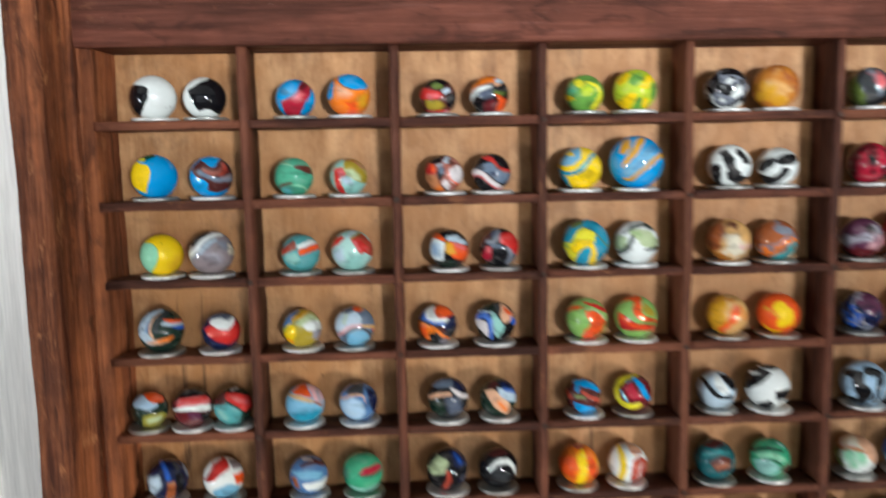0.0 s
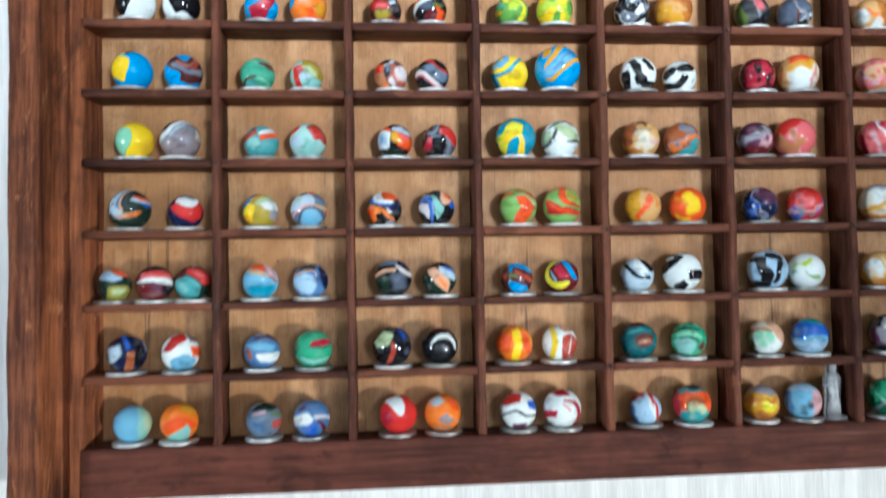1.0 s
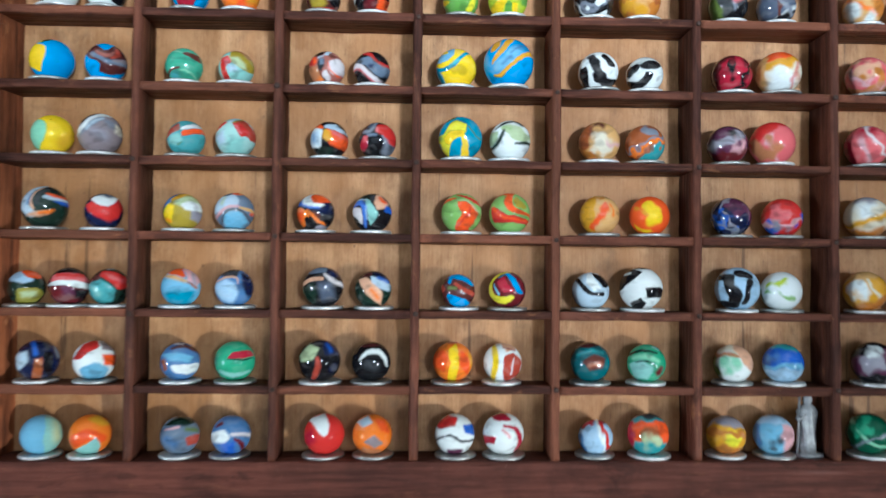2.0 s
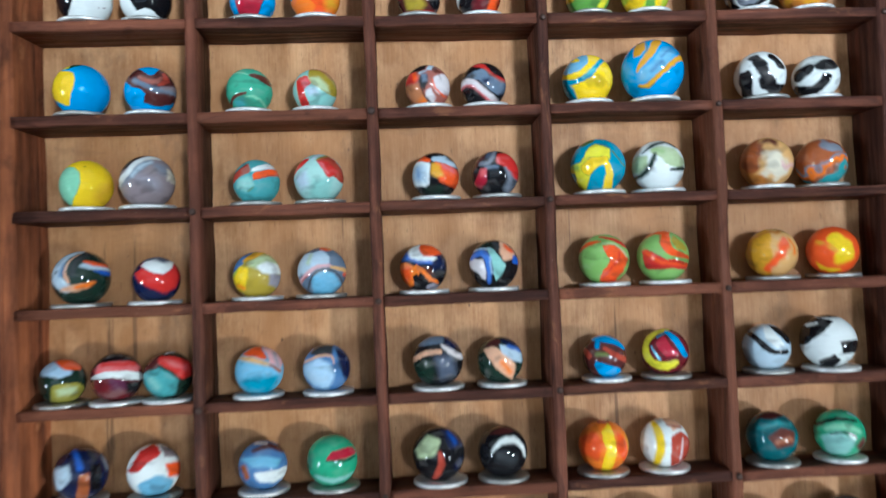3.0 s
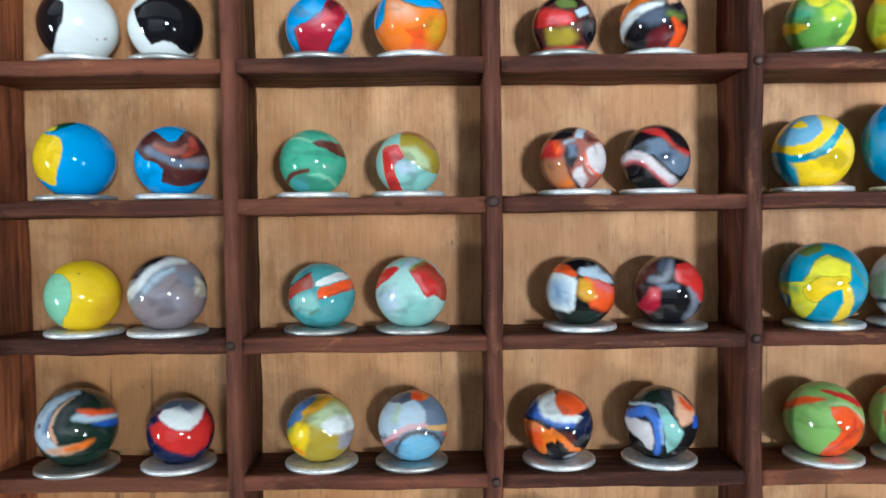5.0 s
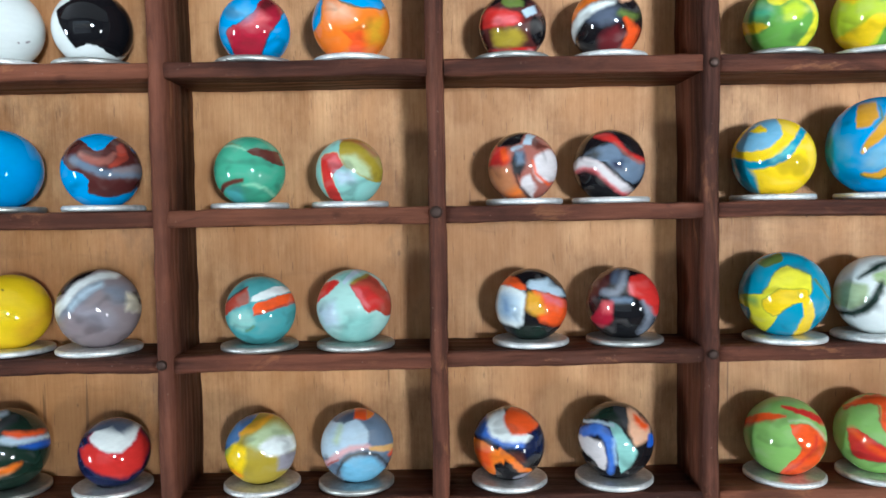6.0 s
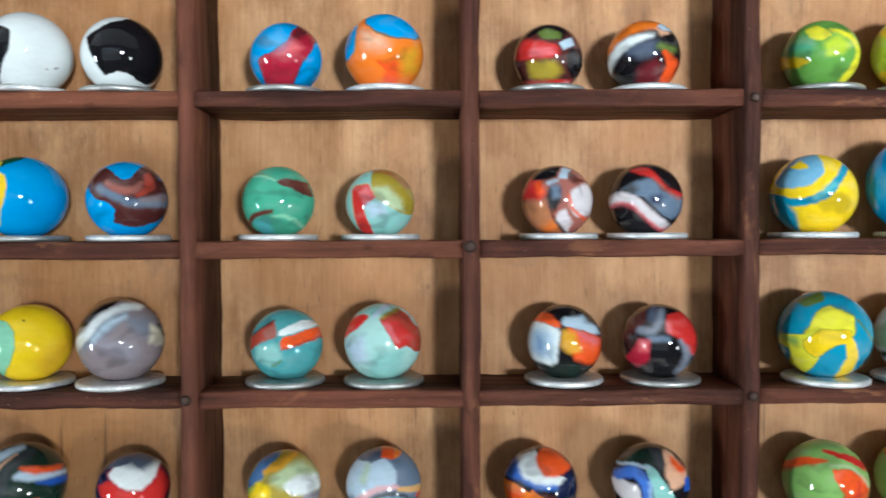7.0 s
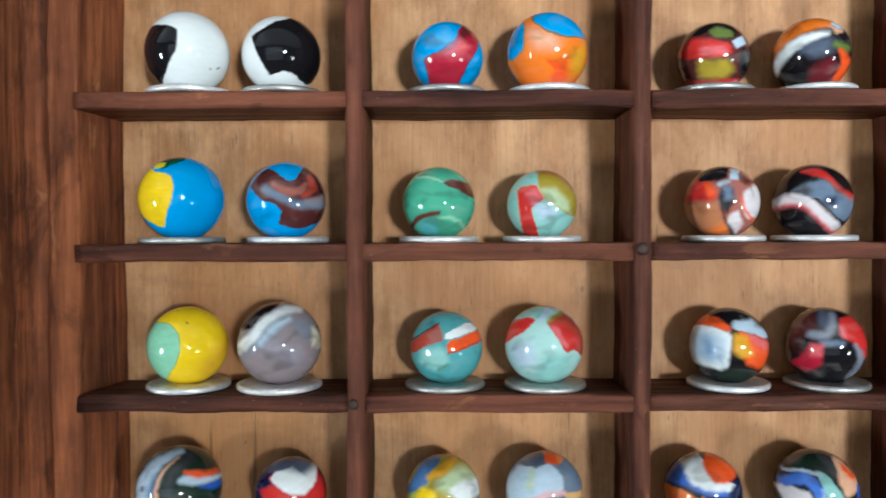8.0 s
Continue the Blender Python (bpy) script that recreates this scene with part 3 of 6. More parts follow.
marble(1, -18.0, 16.8, "orange and blue glass marble", "orange", patch("peach", (-0.45, 0.6), (0.2, 0.45), (0.3, 0.2), (-0.3, 0.15), soft=0.2), patch("flame", (-0.2, -0.1), (0.2, -0.2), (0.55, -0.15), (0.45, -0.6), (0.3, -0.85), (0.05, -0.8), (0.2, -0.4), soft=0.09), patch("gold", (0.6, 0), (0.95, 0.2), (0.9, -0.5), (0.6, -0.5), soft=0.15), patch("blue", (-0.53, 0.72), (-0.55, 0.1), (-0.72, -0.05), (-0.9, -0.14), (-1.15, 0.2), (-0.85, 0.75), rim="moss"), patch("blue", (-0.4, 0.82), (0, 0.56), (0.42, 0.4), (0.92, 0.35), (1.0, 0.75), (0.4, 1.1), (-0.2, 1.05), rim="pine", rim_width=0.05), patch("blue", (-1, -0.2), (-0.83, -0.5), (-0.6, -0.85), (-0.9, -0.85), (-1.1, -0.5), rim="pine"), warp=0.035, soft=0.025, turn=(13, -8))
marble(1, 17.0, 14.7, "red glass marble with olive and black bands", "umber", patch("red", (-0.95, 0.35), (-0.5, 0.6), (0.1, 0.46), (0.5, 0.36), (0.5, 0.05), (0, 0.02), (-0.95, 0.05), soft=0.07), patch("rose", (-0.3, 0.32), (0.3, 0.32), (0.45, 0.12), (-0.35, 0.08), soft=0.08), patch("black", (-0.7, 0.65), (-0.2, 0.75), (0.1, 0.6), (0.6, 0.5), (0.7, 0.8), (0, 1.1), (-0.6, 0.95), soft=0.08), patch("moss", (-0.15, 0.72), (0.1, 0.55), (0.55, 0.55), (0.5, 0.72), (0.1, 0.85), soft=0.05), patch("ochre", (-0.4, -0.02), (0.4, -0.05), (0.58, -0.35), (0.3, -0.58), (-0.35, -0.5), soft=0.1), patch("red", (-0.85, -0.55), (-0.3, -0.58), (0.3, -0.6), (0.75, -0.55), (0.4, -1), (-0.5, -1), soft=0.08), patch("black", (0.72, 0.25), (1.1, 0.2), (1.05, -0.5), (0.75, -0.55), (0.68, -0.2), soft=0.05), patch("frost", (0.5, 0.43), (0.78, 0.56), (0.86, 0.33), (0.6, 0.2), soft=0.03), swirl("pink", (0.3, -0.8, 0.03), (0.6, -0.7, 0.05)), warp=0.035, soft=0.05, turn=(12, -20))
marble(1, 37.5, 15.4, "black glass marble with white and orange arcs", "black", patch("slate", (-0.35, 0.15), (0.0, 0.42), (0.5, 0.4), (0.55, 0.05), (0.1, -0.02), soft=0.12), swirl("rust", (-1, 0.05, 0.1), (-0.7, 0.35, 0.12), soft=0.1), swirl("orange", (-0.88, 0.28, 0.1), (-0.5, 0.65, 0.15), (0, 0.84, 0.16), (0.4, 0.8, 0.12), soft=0.06), swirl("white", (-0.92, -0.55, 0.05), (-0.8, -0.12, 0.13), (-0.45, 0.3, 0.15), (0, 0.5, 0.11), (0.4, 0.52, 0.04), soft=0.06), patch("frost", (0.45, 0.8), (0.6, 0.88), (0.82, 0.62), (0.62, 0.64), soft=0.03), patch("peach", (0.4, 0.75), (0.62, 0.64), (0.82, 0.58), (0.6, 0.5), soft=0.05), swirl("moss", (0.6, 0.25, 0.07), (0.85, 0.1, 0.1), soft=0.06), patch("maroon", (0, -0.3), (0.5, -0.05), (0.65, -0.3), (0.4, -0.8), (-0.1, -0.75), soft=0.1), swirl("flame", (0.7, 0.08, 0.05), (0.83, -0.25, 0.12), (0.55, -0.8, 0.1)), warp=0.035, soft=0.04, turn=(12, -26))
marble(1, 75.5, 15.3, "green glass marble with yellow swirls", "fern", patch("lemon", (-0.42, 0.75), (-0.1, 0.87), (0.27, 0.6), (0.0, 0.5), (-0.25, 0.55)), patch("lime", (0.05, 0.45), (0.4, 0.58), (0.75, 0.3), (0.5, 0.08), (0.1, 0.05), soft=0.08), swirl("lemon", (0.2, 0.72, 0.03), (0.68, 0.52, 0.06), (0.9, 0.1, 0.06), (0.75, -0.4, 0.1), (0.5, -0.7, 0.1)), patch("yellow", (-1.05, 0.12), (-0.6, 0.06), (-0.25, -0.03), (-0.6, -0.2), (-1.05, -0.25), soft=0.05), swirl("jade", (-0.8, 0.35, 0.1), (-0.4, 0.35, 0.15), soft=0.2), warp=0.035, soft=0.03, turn=(14, -24))
marble(1, 95.8, 17.0, "yellow glass marble with green swirls", "lime", patch("yellow", (-0.85, 0.55), (-0.3, 0.92), (0, 0.87), (-0.2, 0.55), (-0.5, 0.4), soft=0.07), patch("fern", (0, 0.87), (0.42, 0.87), (0.55, 0.6), (0.2, 0.35), (-0.1, 0.55), soft=0.06), patch("yellow", (0.7, 0.78), (0.92, 0.5), (0.75, 0.2), (0.42, 0.25), (0.55, 0.5)), patch("yellow", (-0.95, -0.5), (-0.4, -0.2), (0.1, 0.12), (0.4, 0.0), (0.1, -0.4), (-0.2, -0.85), (-0.7, -0.85), soft=0.06), patch("fern", (0.4, -0.08), (0.56, -0.3), (0.35, -0.75), (0, -0.75), (0.2, -0.3)), patch("yellow", (0.56, -0.2), (0.76, -0.3), (0.6, -0.75), (0.4, -0.7)), swirl("fern", (0.95, 0.3, 0.1), (0.98, -0.3, 0.14), soft=0.06), warp=0.035, soft=0.03, turn=(14, -29))
marble(1, 133.0, 17.1, "black and grey swirled glass marble", "black", band("grey", 100, 0.15, 0.14, 0.25), band("white", 60, -0.3, 0.16, 0.3), band("grey", 80, 0.62, 0.08), spot("white", 0.45, -0.1, 18), warp=0.6, soft=0.06, turn=(19, -20))
marble(1, 152.9, 17.9, "clear amber glass marble with honey facets", "amber", spot("honey", 0.2, 0.2, 28), spot("gold", -0.4, -0.3, 26), band("rust", 40, 0.7, 0.12), warp=0.6, soft=0.12, turn=(19, -23))
marble(1, 192.0, 16.5, "smoky green-black glass marble with grey wisps", "smoke", side("moss", 200, 0.3), band("grey", 20, 0.35, 0.1), spot("rose", 0.4, 0.55, 14), side("black", -60, 0.4), soft=0.08, turn=(18, -28))
marble(1, 213.3, 16.4, "slate glass marble with white and brown wisps", "slate", band("white", 110, -0.35, 0.07, 0.2), band("brown", 0, 0.25, 0.12), side("black", -70, 0.5), band("grey", 30, 0.5, 0.1), soft=0.06, turn=(18, -31))
marble(1, 252.2, 16.3, "orange and milky white glass marble", "honey", band("orange", 60, 0.2, 0.16), spot("white", -0.4, -0.1, 28), spot("white", 0.4, -0.5, 20), side("amber", 20, 0.6), soft=0.08, turn=(17, -36))
marble(1, 272.2, 14.2, "orange swirled glass marble", "orange", band("honey", 50, 0.2, 0.2), side("amber", 200, 0.5), soft=0.08, turn=(17, -38))
marble(2, -95.2, 17.5, "sky-blue glass marble with a yellow patch", "blue", patch("pine", (-0.45, 0.66), (-0.1, 0.84), (0.15, 0.93), (-0.15, 1.05), (-0.55, 0.88)), patch("yellow", (-0.57, 0.62), (-0.26, 0.52), (-0.17, 0.29), (-0.28, -0.2), (-0.42, -0.7), (-0.83, -0.46), (-1.1, -0.2), (-1.1, 0.4), (-0.75, 0.75)), patch("lemon", (-0.65, 0.7), (-0.4, 0.72), (-0.35, 0.85), (-0.6, 0.85)), warp=0.035, soft=0.02, turn=(3, 20))
marble(2, -73.2, 16.5, "blue glass marble with brown swirls", "blue", patch("umber", (-0.92, 0.3), (-0.65, 0.68), (-0.34, 0.88), (-0.27, 0.6), (0.1, 0.5), (0.28, 0.6), (0.33, 0.92), (0.7, 0.75), (1.02, 0.3), (1.05, -0.2), (0.85, -0.52), (0.35, -0.7), (-0.2, -0.56), (0, -0.4), (-0.3, -0.05), (-0.65, 0.08), soft=0.025), swirl("steel", (-0.5, 0.3, 0.1), (-0.1, 0.1, 0.11), (0.4, -0.08, 0.11), (0.95, -0.05, 0.14), soft=0.06), swirl("taupe", (0.5, -0.0, 0.05), (0.98, 0.05, 0.1), soft=0.06), swirl("clay", (-0.32, 0.42, 0.06), (0, 0.26, 0.1), (0.32, 0.24, 0.1), (0.5, 0.42, 0.05), soft=0.05), swirl("brick", (0.42, 0.12, 0.05), (0.66, 0.34, 0.1), (0.58, 0.62, 0.07)), swirl("umber", (-0.05, -0.3, 0.05), (0.4, -0.35, 0.1), (0.9, -0.3, 0.1), soft=0.04), warp=0.035, soft=0.03, turn=(3, 12))
marble(2, -40.9, 15.4, "jade-green glass marble with brown streaks", "jade", patch("brown", (0.08, 0.56), (0.34, 0.63), (0.84, 0.55), (1.0, 0.12), (0.67, 0.26), (0.26, 0.44), soft=0.03), swirl("moss", (-0.7, 0.66, 0.02), (-0.4, 0.75, 0.03), (-0.05, 0.65, 0.01)), swirl("seafoam", (-0.6, 0.7, 0.02), (-0.2, 0.68, 0.035), (0.1, 0.56, 0.02)), patch("verdigris", (-0.6, -0.5), (-0.1, -0.45), (0, -0.9), (-0.4, -1), soft=0.12), swirl("brown", (-0.78, -0.7, 0.06), (-0.56, -0.4, 0.07), (-0.25, -0.3, 0.065), (-0.02, -0.25, 0.05)), swirl("seafoam", (-0.02, -0.38, 0.02), (0.35, -0.38, 0.05), (0.65, -0.62, 0.05), (0.75, -0.9, 0.04), soft=0.04), warp=0.035, soft=0.03, turn=(2, 1))
marble(2, -19.1, 14.7, "pale green glass marble with a red stripe", "mint", patch("ochre", (-0.15, 0.9), (-0.08, 0.54), (0.08, 0.13), (0.44, -0.08), (0.88, -0.4), (1.1, -0.1), (0.9, 0.7), (0.3, 1.05)), patch("sage", (0, 0.45), (0.4, 0.45), (0.72, 0.1), (0.82, -0.28), (0.4, -0.05), (0.1, 0.13), soft=0.09), swirl("rust", (-0.1, 0.92, 0.05), (0.4, 0.86, 0.06), (0.85, 0.48, 0.05), soft=0.07), patch("red", (-0.69, 0.46), (-0.4, 0.54), (-0.13, 0.54), (0.04, 0.15), (-0.27, -0.03), (-0.25, -0.5), (0, -0.95), (-0.49, -0.95), (-0.58, -0.5), (-0.64, -0.1), rim="honey", rim_width=0.025), patch("rose", (-0.45, 0.3), (-0.15, 0.5), (0.03, 0.15), (-0.28, 0.02), soft=0.08), patch("frost", (-0.2, 0), (0.3, 0), (0.4, -0.3), (-0.1, -0.4), soft=0.12), warp=0.035, soft=0.022, turn=(2, -7))
marble(2, 18.8, 15.3, "red and amber glass marble with white patches", "clay", patch("red", (-0.98, 0.3), (-0.6, 0.68), (-0.3, 0.55), (-0.12, 0.2), (-0.25, 0.0), (-0.6, 0.05), (-1.05, 0.0), soft=0.07), patch("tan", (-1.05, -0.02), (-0.1, -0.02), (0.08, -0.5), (0.35, -0.95), (-0.3, -1.05), (-0.95, -0.6), soft=0.12), swirl("orange", (-0.2, -0.85, 0.12), (0.15, -0.65, 0.1), soft=0.15), patch("flame", (-0.45, 0.5), (-0.25, 0.55), (-0.12, 0.2), (-0.3, 0.1), soft=0.08), patch("black", (-0.65, 0.6), (-0.4, 0.95), (0.2, 1.05), (0.15, 0.66), (-0.1, 0.56)), patch("brown", (0.42, 0.85), (0.85, 0.5), (0.6, 0.46), (0.4, 0.6), soft=0.05), patch("frost", (0.2, 0.62), (0.24, 0.92), (0.45, 0.86), (0.42, 0.58), soft=0.04), patch("black", (-0.1, 0.1), (0, 0.42), (0.3, 0.36), (0.33, 0), (0.15, -0.28), (0, -0.2), soft=0.07), patch("steel", (0.0, 0.45), (0.25, 0.42), (0.3, 0.1), (0.1, 0.05), soft=0.09), swirl("frost", (-0.05, 0.48, 0.05), (0.18, 0.55, 0.04)), patch("pearl", (0.55, 0.3), (0.85, 0.45), (1.1, 0.1), (0.95, -0.4), (0.62, -0.45), (0.52, -0.1), soft=0.05), patch("pearl", (0.2, -0.32), (0.45, -0.22), (0.52, -0.55), (0.38, -0.9), (0.15, -0.6), soft=0.05), swirl("flame", (0.5, 0.15, 0.015), (0.58, -0.2, 0.03), (0.8, -0.5, 0.04)), swirl("black", (0.0, -0.05, 0.02), (0.08, -0.4, 0.025), (0.3, -0.85, 0.05), soft=0.05), warp=0.035, soft=0.04, turn=(2, -20))
marble(2, 37.9, 15.6, "black glass marble with grey and pink swirls", "black", patch("steel", (-0.55, 0.22), (-0.2, 0.46), (0.3, 0.55), (0.6, 0.25), (1.05, 0), (0.95, -0.4), (0.7, -0.55), (0.4, -0.2), (0.1, 0.15), soft=0.05), patch("smoke", (-0.55, 0.22), (-0.2, 0.46), (0, 0.3), (-0.1, 0.15), soft=0.1), swirl("red", (-0.25, 0.8, 0.04), (0.15, 0.74, 0.12), (0.45, 0.52, 0.05), (0.7, 0.28, 0.045), (1.0, 0.08, 0.05)), swirl("clay", (0.3, 0.58, 0.01), (0.6, 0.3, 0.03), (0.95, 0.0, 0.03)), patch("navy", (0.3, 0.05), (0.55, 0.1), (0.55, -0.15), (0.35, -0.15), soft=0.1), swirl("rose", (-1, -0.2, 0.1), (-0.6, 0.0, 0.14), (-0.15, -0.06, 0.14), (0.2, -0.38, 0.12), (0.5, -0.75, 0.12), soft=0.07), swirl("pearl", (-1, -0.08, 0.12), (-0.6, 0.08, 0.13), (-0.15, 0.02, 0.12), (0.2, -0.3, 0.11), (0.55, -0.65, 0.12), soft=0.05), warp=0.035, soft=0.04, turn=(2, -26))
marble(2, 73.8, 17.3, "yellow and blue swirled glass marble", "yellow", patch("sky", (-0.95, 0.2), (-0.5, 0.9), (0, 1.05), (0.17, 0.82), (0.2, 0.55), (-0.1, 0.3), (-0.5, 0.22)), patch("yellow", (-0.55, 0.7), (-0.35, 0.66), (-0.1, 0.72), (-0.3, 0.85)), swirl("cyan", (-1, -0.02, 0.1), (-0.5, -0.13, 0.1), (0, -0.05, 0.1), (0.4, 0.25, 0.1), (0.65, 0.65, 0.09)), patch("cyan", (-1.05, 0), (-0.6, -0.15), (-0.42, -0.4), (-0.3, -0.9), (-0.85, -0.75), soft=0.06), swirl("aqua", (0.0, -0.02, 0.05), (0.4, 0.28, 0.06), soft=0.08), warp=0.035, soft=0.025, turn=(6, -23))
marble(2, 96.0, 21.2, "large turquoise-blue glass marble with golden streaks", "blue", patch("sky", (-0.3, -0.1), (0.2, 0.2), (0.5, 0.65), (0.85, 0.4), (0.65, 0), (0.1, -0.4), (-0.3, -0.4), soft=0.12), swirl("denim", (0.15, -0.1, 0.03), (0.45, 0.15, 0.03), soft=0.08), swirl("denim", (0.45, 0.3, 0.02), (0.75, 0.6, 0.02), soft=0.06), patch("gold", (-0.4, 0.88), (-0.1, 0.92), (-0.03, 0.62), (-0.2, 0.42), (-0.4, 0.4)), swirl("gold", (0.27, 0.82, 0.15), (0.15, 0.5, 0.13), (-0.1, 0.2, 0.1), (-0.3, -0.03, 0.04)), swirl("moss", (-0.04, 0.85, 0.01), (0.02, 0.6, 0.02), (-0.12, 0.4, 0.012)), swirl("moss", (-0.32, -0.5, 0.04), (0, -0.56, 0.05), (0.2, -0.45, 0.02)), swirl("gold", (-0.28, -0.48, 0.03), (0, -0.5, 0.065), (0.4, -0.2, 0.065), (0.7, 0.05, 0.075), (1, 0.3, 0.1)), warp=0.035, soft=0.022, turn=(7, -29))
marble(2, 135.0, 17.2, "white glass marble with bold black stripes", "white", stroke("black", 0.23, (-0.68, 0.05), (-0.6, -0.65)), stroke("black", 0.15, (-0.3, 0.8), (-0.1, 0.4), (0.05, 0.1)), stroke("black", 0.22, (0.05, -0.1), (0.35, -0.48), (0.85, -0.6)), stroke("black", 0.18, (0.35, 0.75), (0.68, 0.4)), warp=0.15, soft=0.03, turn=(16, -15))
marble(2, 155.4, 15.7, "white glass marble with slanting black streaks", "white", stroke("black", 0.19, (-0.9, 0.15), (-0.4, 0.52)), stroke("black", 0.23, (-0.75, -0.55), (-0.2, -0.45), (0.2, -0.08)), stroke("black", 0.23, (0.1, 0.58), (0.65, 0.6)), stroke("black", 0.12, (0.1, -0.82), (0.6, -0.75)), warp=0.15, soft=0.03, turn=(15, -19))
marble(2, 193.4, 17.1, "deep red glass marble with black bands", "crimson", spot("black", 0.0, 0.5, 26), side("maroon", 170, 0.4), band("black", -30, 0.62, 0.13), spot("maroon", 0.4, 0.75, 22), warp=0.5, soft=0.07, turn=(14, -28))
marble(2, 213.7, 18.7, "cream and orange glass marble", "ivory", side("flame", 90, 0.55), band("gold", 100, 0.42, 0.2), spot("white", 0.2, -0.5, 38), side("honey", 180, 0.45), band("red", -20, 0.75, 0.05), soft=0.08, turn=(13, -31))
marble(2, 253.4, 17.5, "salmon-pink glass marble with pale swirls", "rose", spot("peach", 0.1, 0.4, 30), band("pink", 60, -0.2, 0.15), spot("amber", 0.4, -0.3, 20), side("tan", -90, 0.5), warp=0.5, soft=0.08, turn=(13, -36))
marble(2, 273.4, 14.1, "salmon-pink glass marble on its washer", "rose", band("peach", 40, 0.1, 0.2), side("tan", -90, 0.5), soft=0.08, turn=(12, -38))
marble(3, -94.4, 16.6, "yellow glass marble with a green patch", "yellow", patch("seafoam", (-0.74, 0.64), (-0.4, 0.5), (-0.22, 0.25), (-0.17, -0.1), (-0.33, -0.5), (-0.55, -0.9), (-1.1, -0.4), (-1.1, 0.4), rim="moss", rim_width=0.015), swirl("umber", (-0.03, 0.56, 0.02), (0.0, 0.55, 0.02)), swirl("gold", (0.5, -0.6, 0.1), (0.9, -0.1, 0.1), soft=0.25), warp=0.035, soft=0.02, turn=(-8, 19))
marble(3, -74.7, 17.5, "grey glass marble with white and black swirls", "taupe", swirl("grey", (-0.85, -0.25, 0.1), (-0.3, 0.2, 0.15), (0.1, 0.58, 0.13), soft=0.08), patch("grey", (0.2, 0.5), (0.7, 0.5), (0.9, 0), (0.5, 0.1), soft=0.15), swirl("lilac", (-0.2, -0.1, 0.1), (0.3, -0.3, 0.2), soft=0.2), patch("black", (-0.95, 0.3), (-0.6, 0.36), (-0.3, 0.72), (0.05, 0.9), (-0.1, 1.1), (-0.7, 0.9), soft=0.05), swirl("white", (-1.0, -0.15, 0.13), (-0.62, 0.15, 0.12), (-0.28, 0.55, 0.1), (0.15, 0.78, 0.1), (0.45, 0.8, 0.09), soft=0.05), swirl("frost", (-0.45, 0.0, 0.05), (-0.1, 0.4, 0.06), (0.2, 0.55, 0.05), soft=0.08), patch("ivory", (0.75, 0.35), (1.05, 0.3), (1.0, -0.15), (0.75, -0.1), soft=0.07), swirl("black", (0.9, 0.35, 0.03), (1, 0.1, 0.02)), warp=0.035, soft=0.04, turn=(-8, 13))
marble(3, -39.4, 15.4, "teal glass marble with red zigzag", "verdigris", patch("mint", (-0.65, -0.05), (-0.1, 0.02), (0.1, -0.35), (-0.3, -0.62), (-0.75, -0.4), soft=0.09), patch("brick", (-1.08, 0.1), (-0.5, 0.42), (-0.19, 0.63), (-0.1, 0.2), (-0.45, 0.08), (-0.8, -0.12), (-1.08, -0.18), soft=0.04), swirl("umber", (-1.03, 0.16, 0.025), (-0.5, 0.44, 0.025), (-0.2, 0.63, 0.02)), patch("clay", (-0.5, 0.3), (-0.2, 0.5), (-0.1, 0.2), (-0.4, 0.1), soft=0.06), patch("white", (-0.05, 0.16), (-0.05, 0.33), (0.36, 0.56), (0.72, 0.69), (0.9, 0.5), (0.46, 0.32), soft=0.03), patch("flame", (-0.03, 0.1), (0.46, 0.28), (0.94, 0.5), (0.98, 0.2), (0.51, -0.03), (0.05, -0.16), soft=0.025), swirl("brick", (0.05, -0.15, 0.02), (0.5, -0.02, 0.03), (0.98, 0.22, 0.03)), swirl("moss", (0.02, -0.45, 0.02), (-0.2, -0.6, 0.02), soft=0.05), warp=0.035, soft=0.025, turn=(-9, 0))
marble(3, -18.7, 16.5, "pale aqua glass marble with red patches", "ice", patch("mint", (-0.78, 0.65), (-0.3, 0.98), (0.1, 1.03), (-0.1, 0.65), (-0.3, 0.72)), patch("frost", (-0.9, -0.1), (-0.3, 0.1), (-0.2, -0.5), (-0.6, -0.6), soft=0.15), patch("mint", (0.0, -0.3), (0.7, -0.2), (0.5, -0.9), (-0.3, -0.9), soft=0.12), patch("red", (-1.05, 0.0), (-1, 0.35), (-0.74, 0.62), (-0.31, 0.71), (-0.2, 0.6), (-0.5, 0.29), soft=0.03), patch("brick", (0.07, 0.52), (0.4, 0.86), (0.7, 0.7), (1.05, 0.2), (1.05, -0.4), (0.79, -0.1), (0.52, -0.2), (0.38, 0.1), soft=0.025), patch("red", (0.12, 0.48), (0.5, 0.5), (0.9, 0.1), (0.8, -0.08), (0.54, -0.17), (0.4, 0.1), soft=0.05), patch("rose", (0.14, 0.46), (0.35, 0.4), (0.6, -0.05), (0.52, -0.12), (0.4, 0.1), soft=0.06), swirl("olive", (0.12, 0.58, 0.04), (0.42, 0.8, 0.05), soft=0.05), swirl("frost", (-0.06, 0.62, 0.06), (0.15, 0.95, 0.1)), warp=0.035, soft=0.022, turn=(-8, -7))
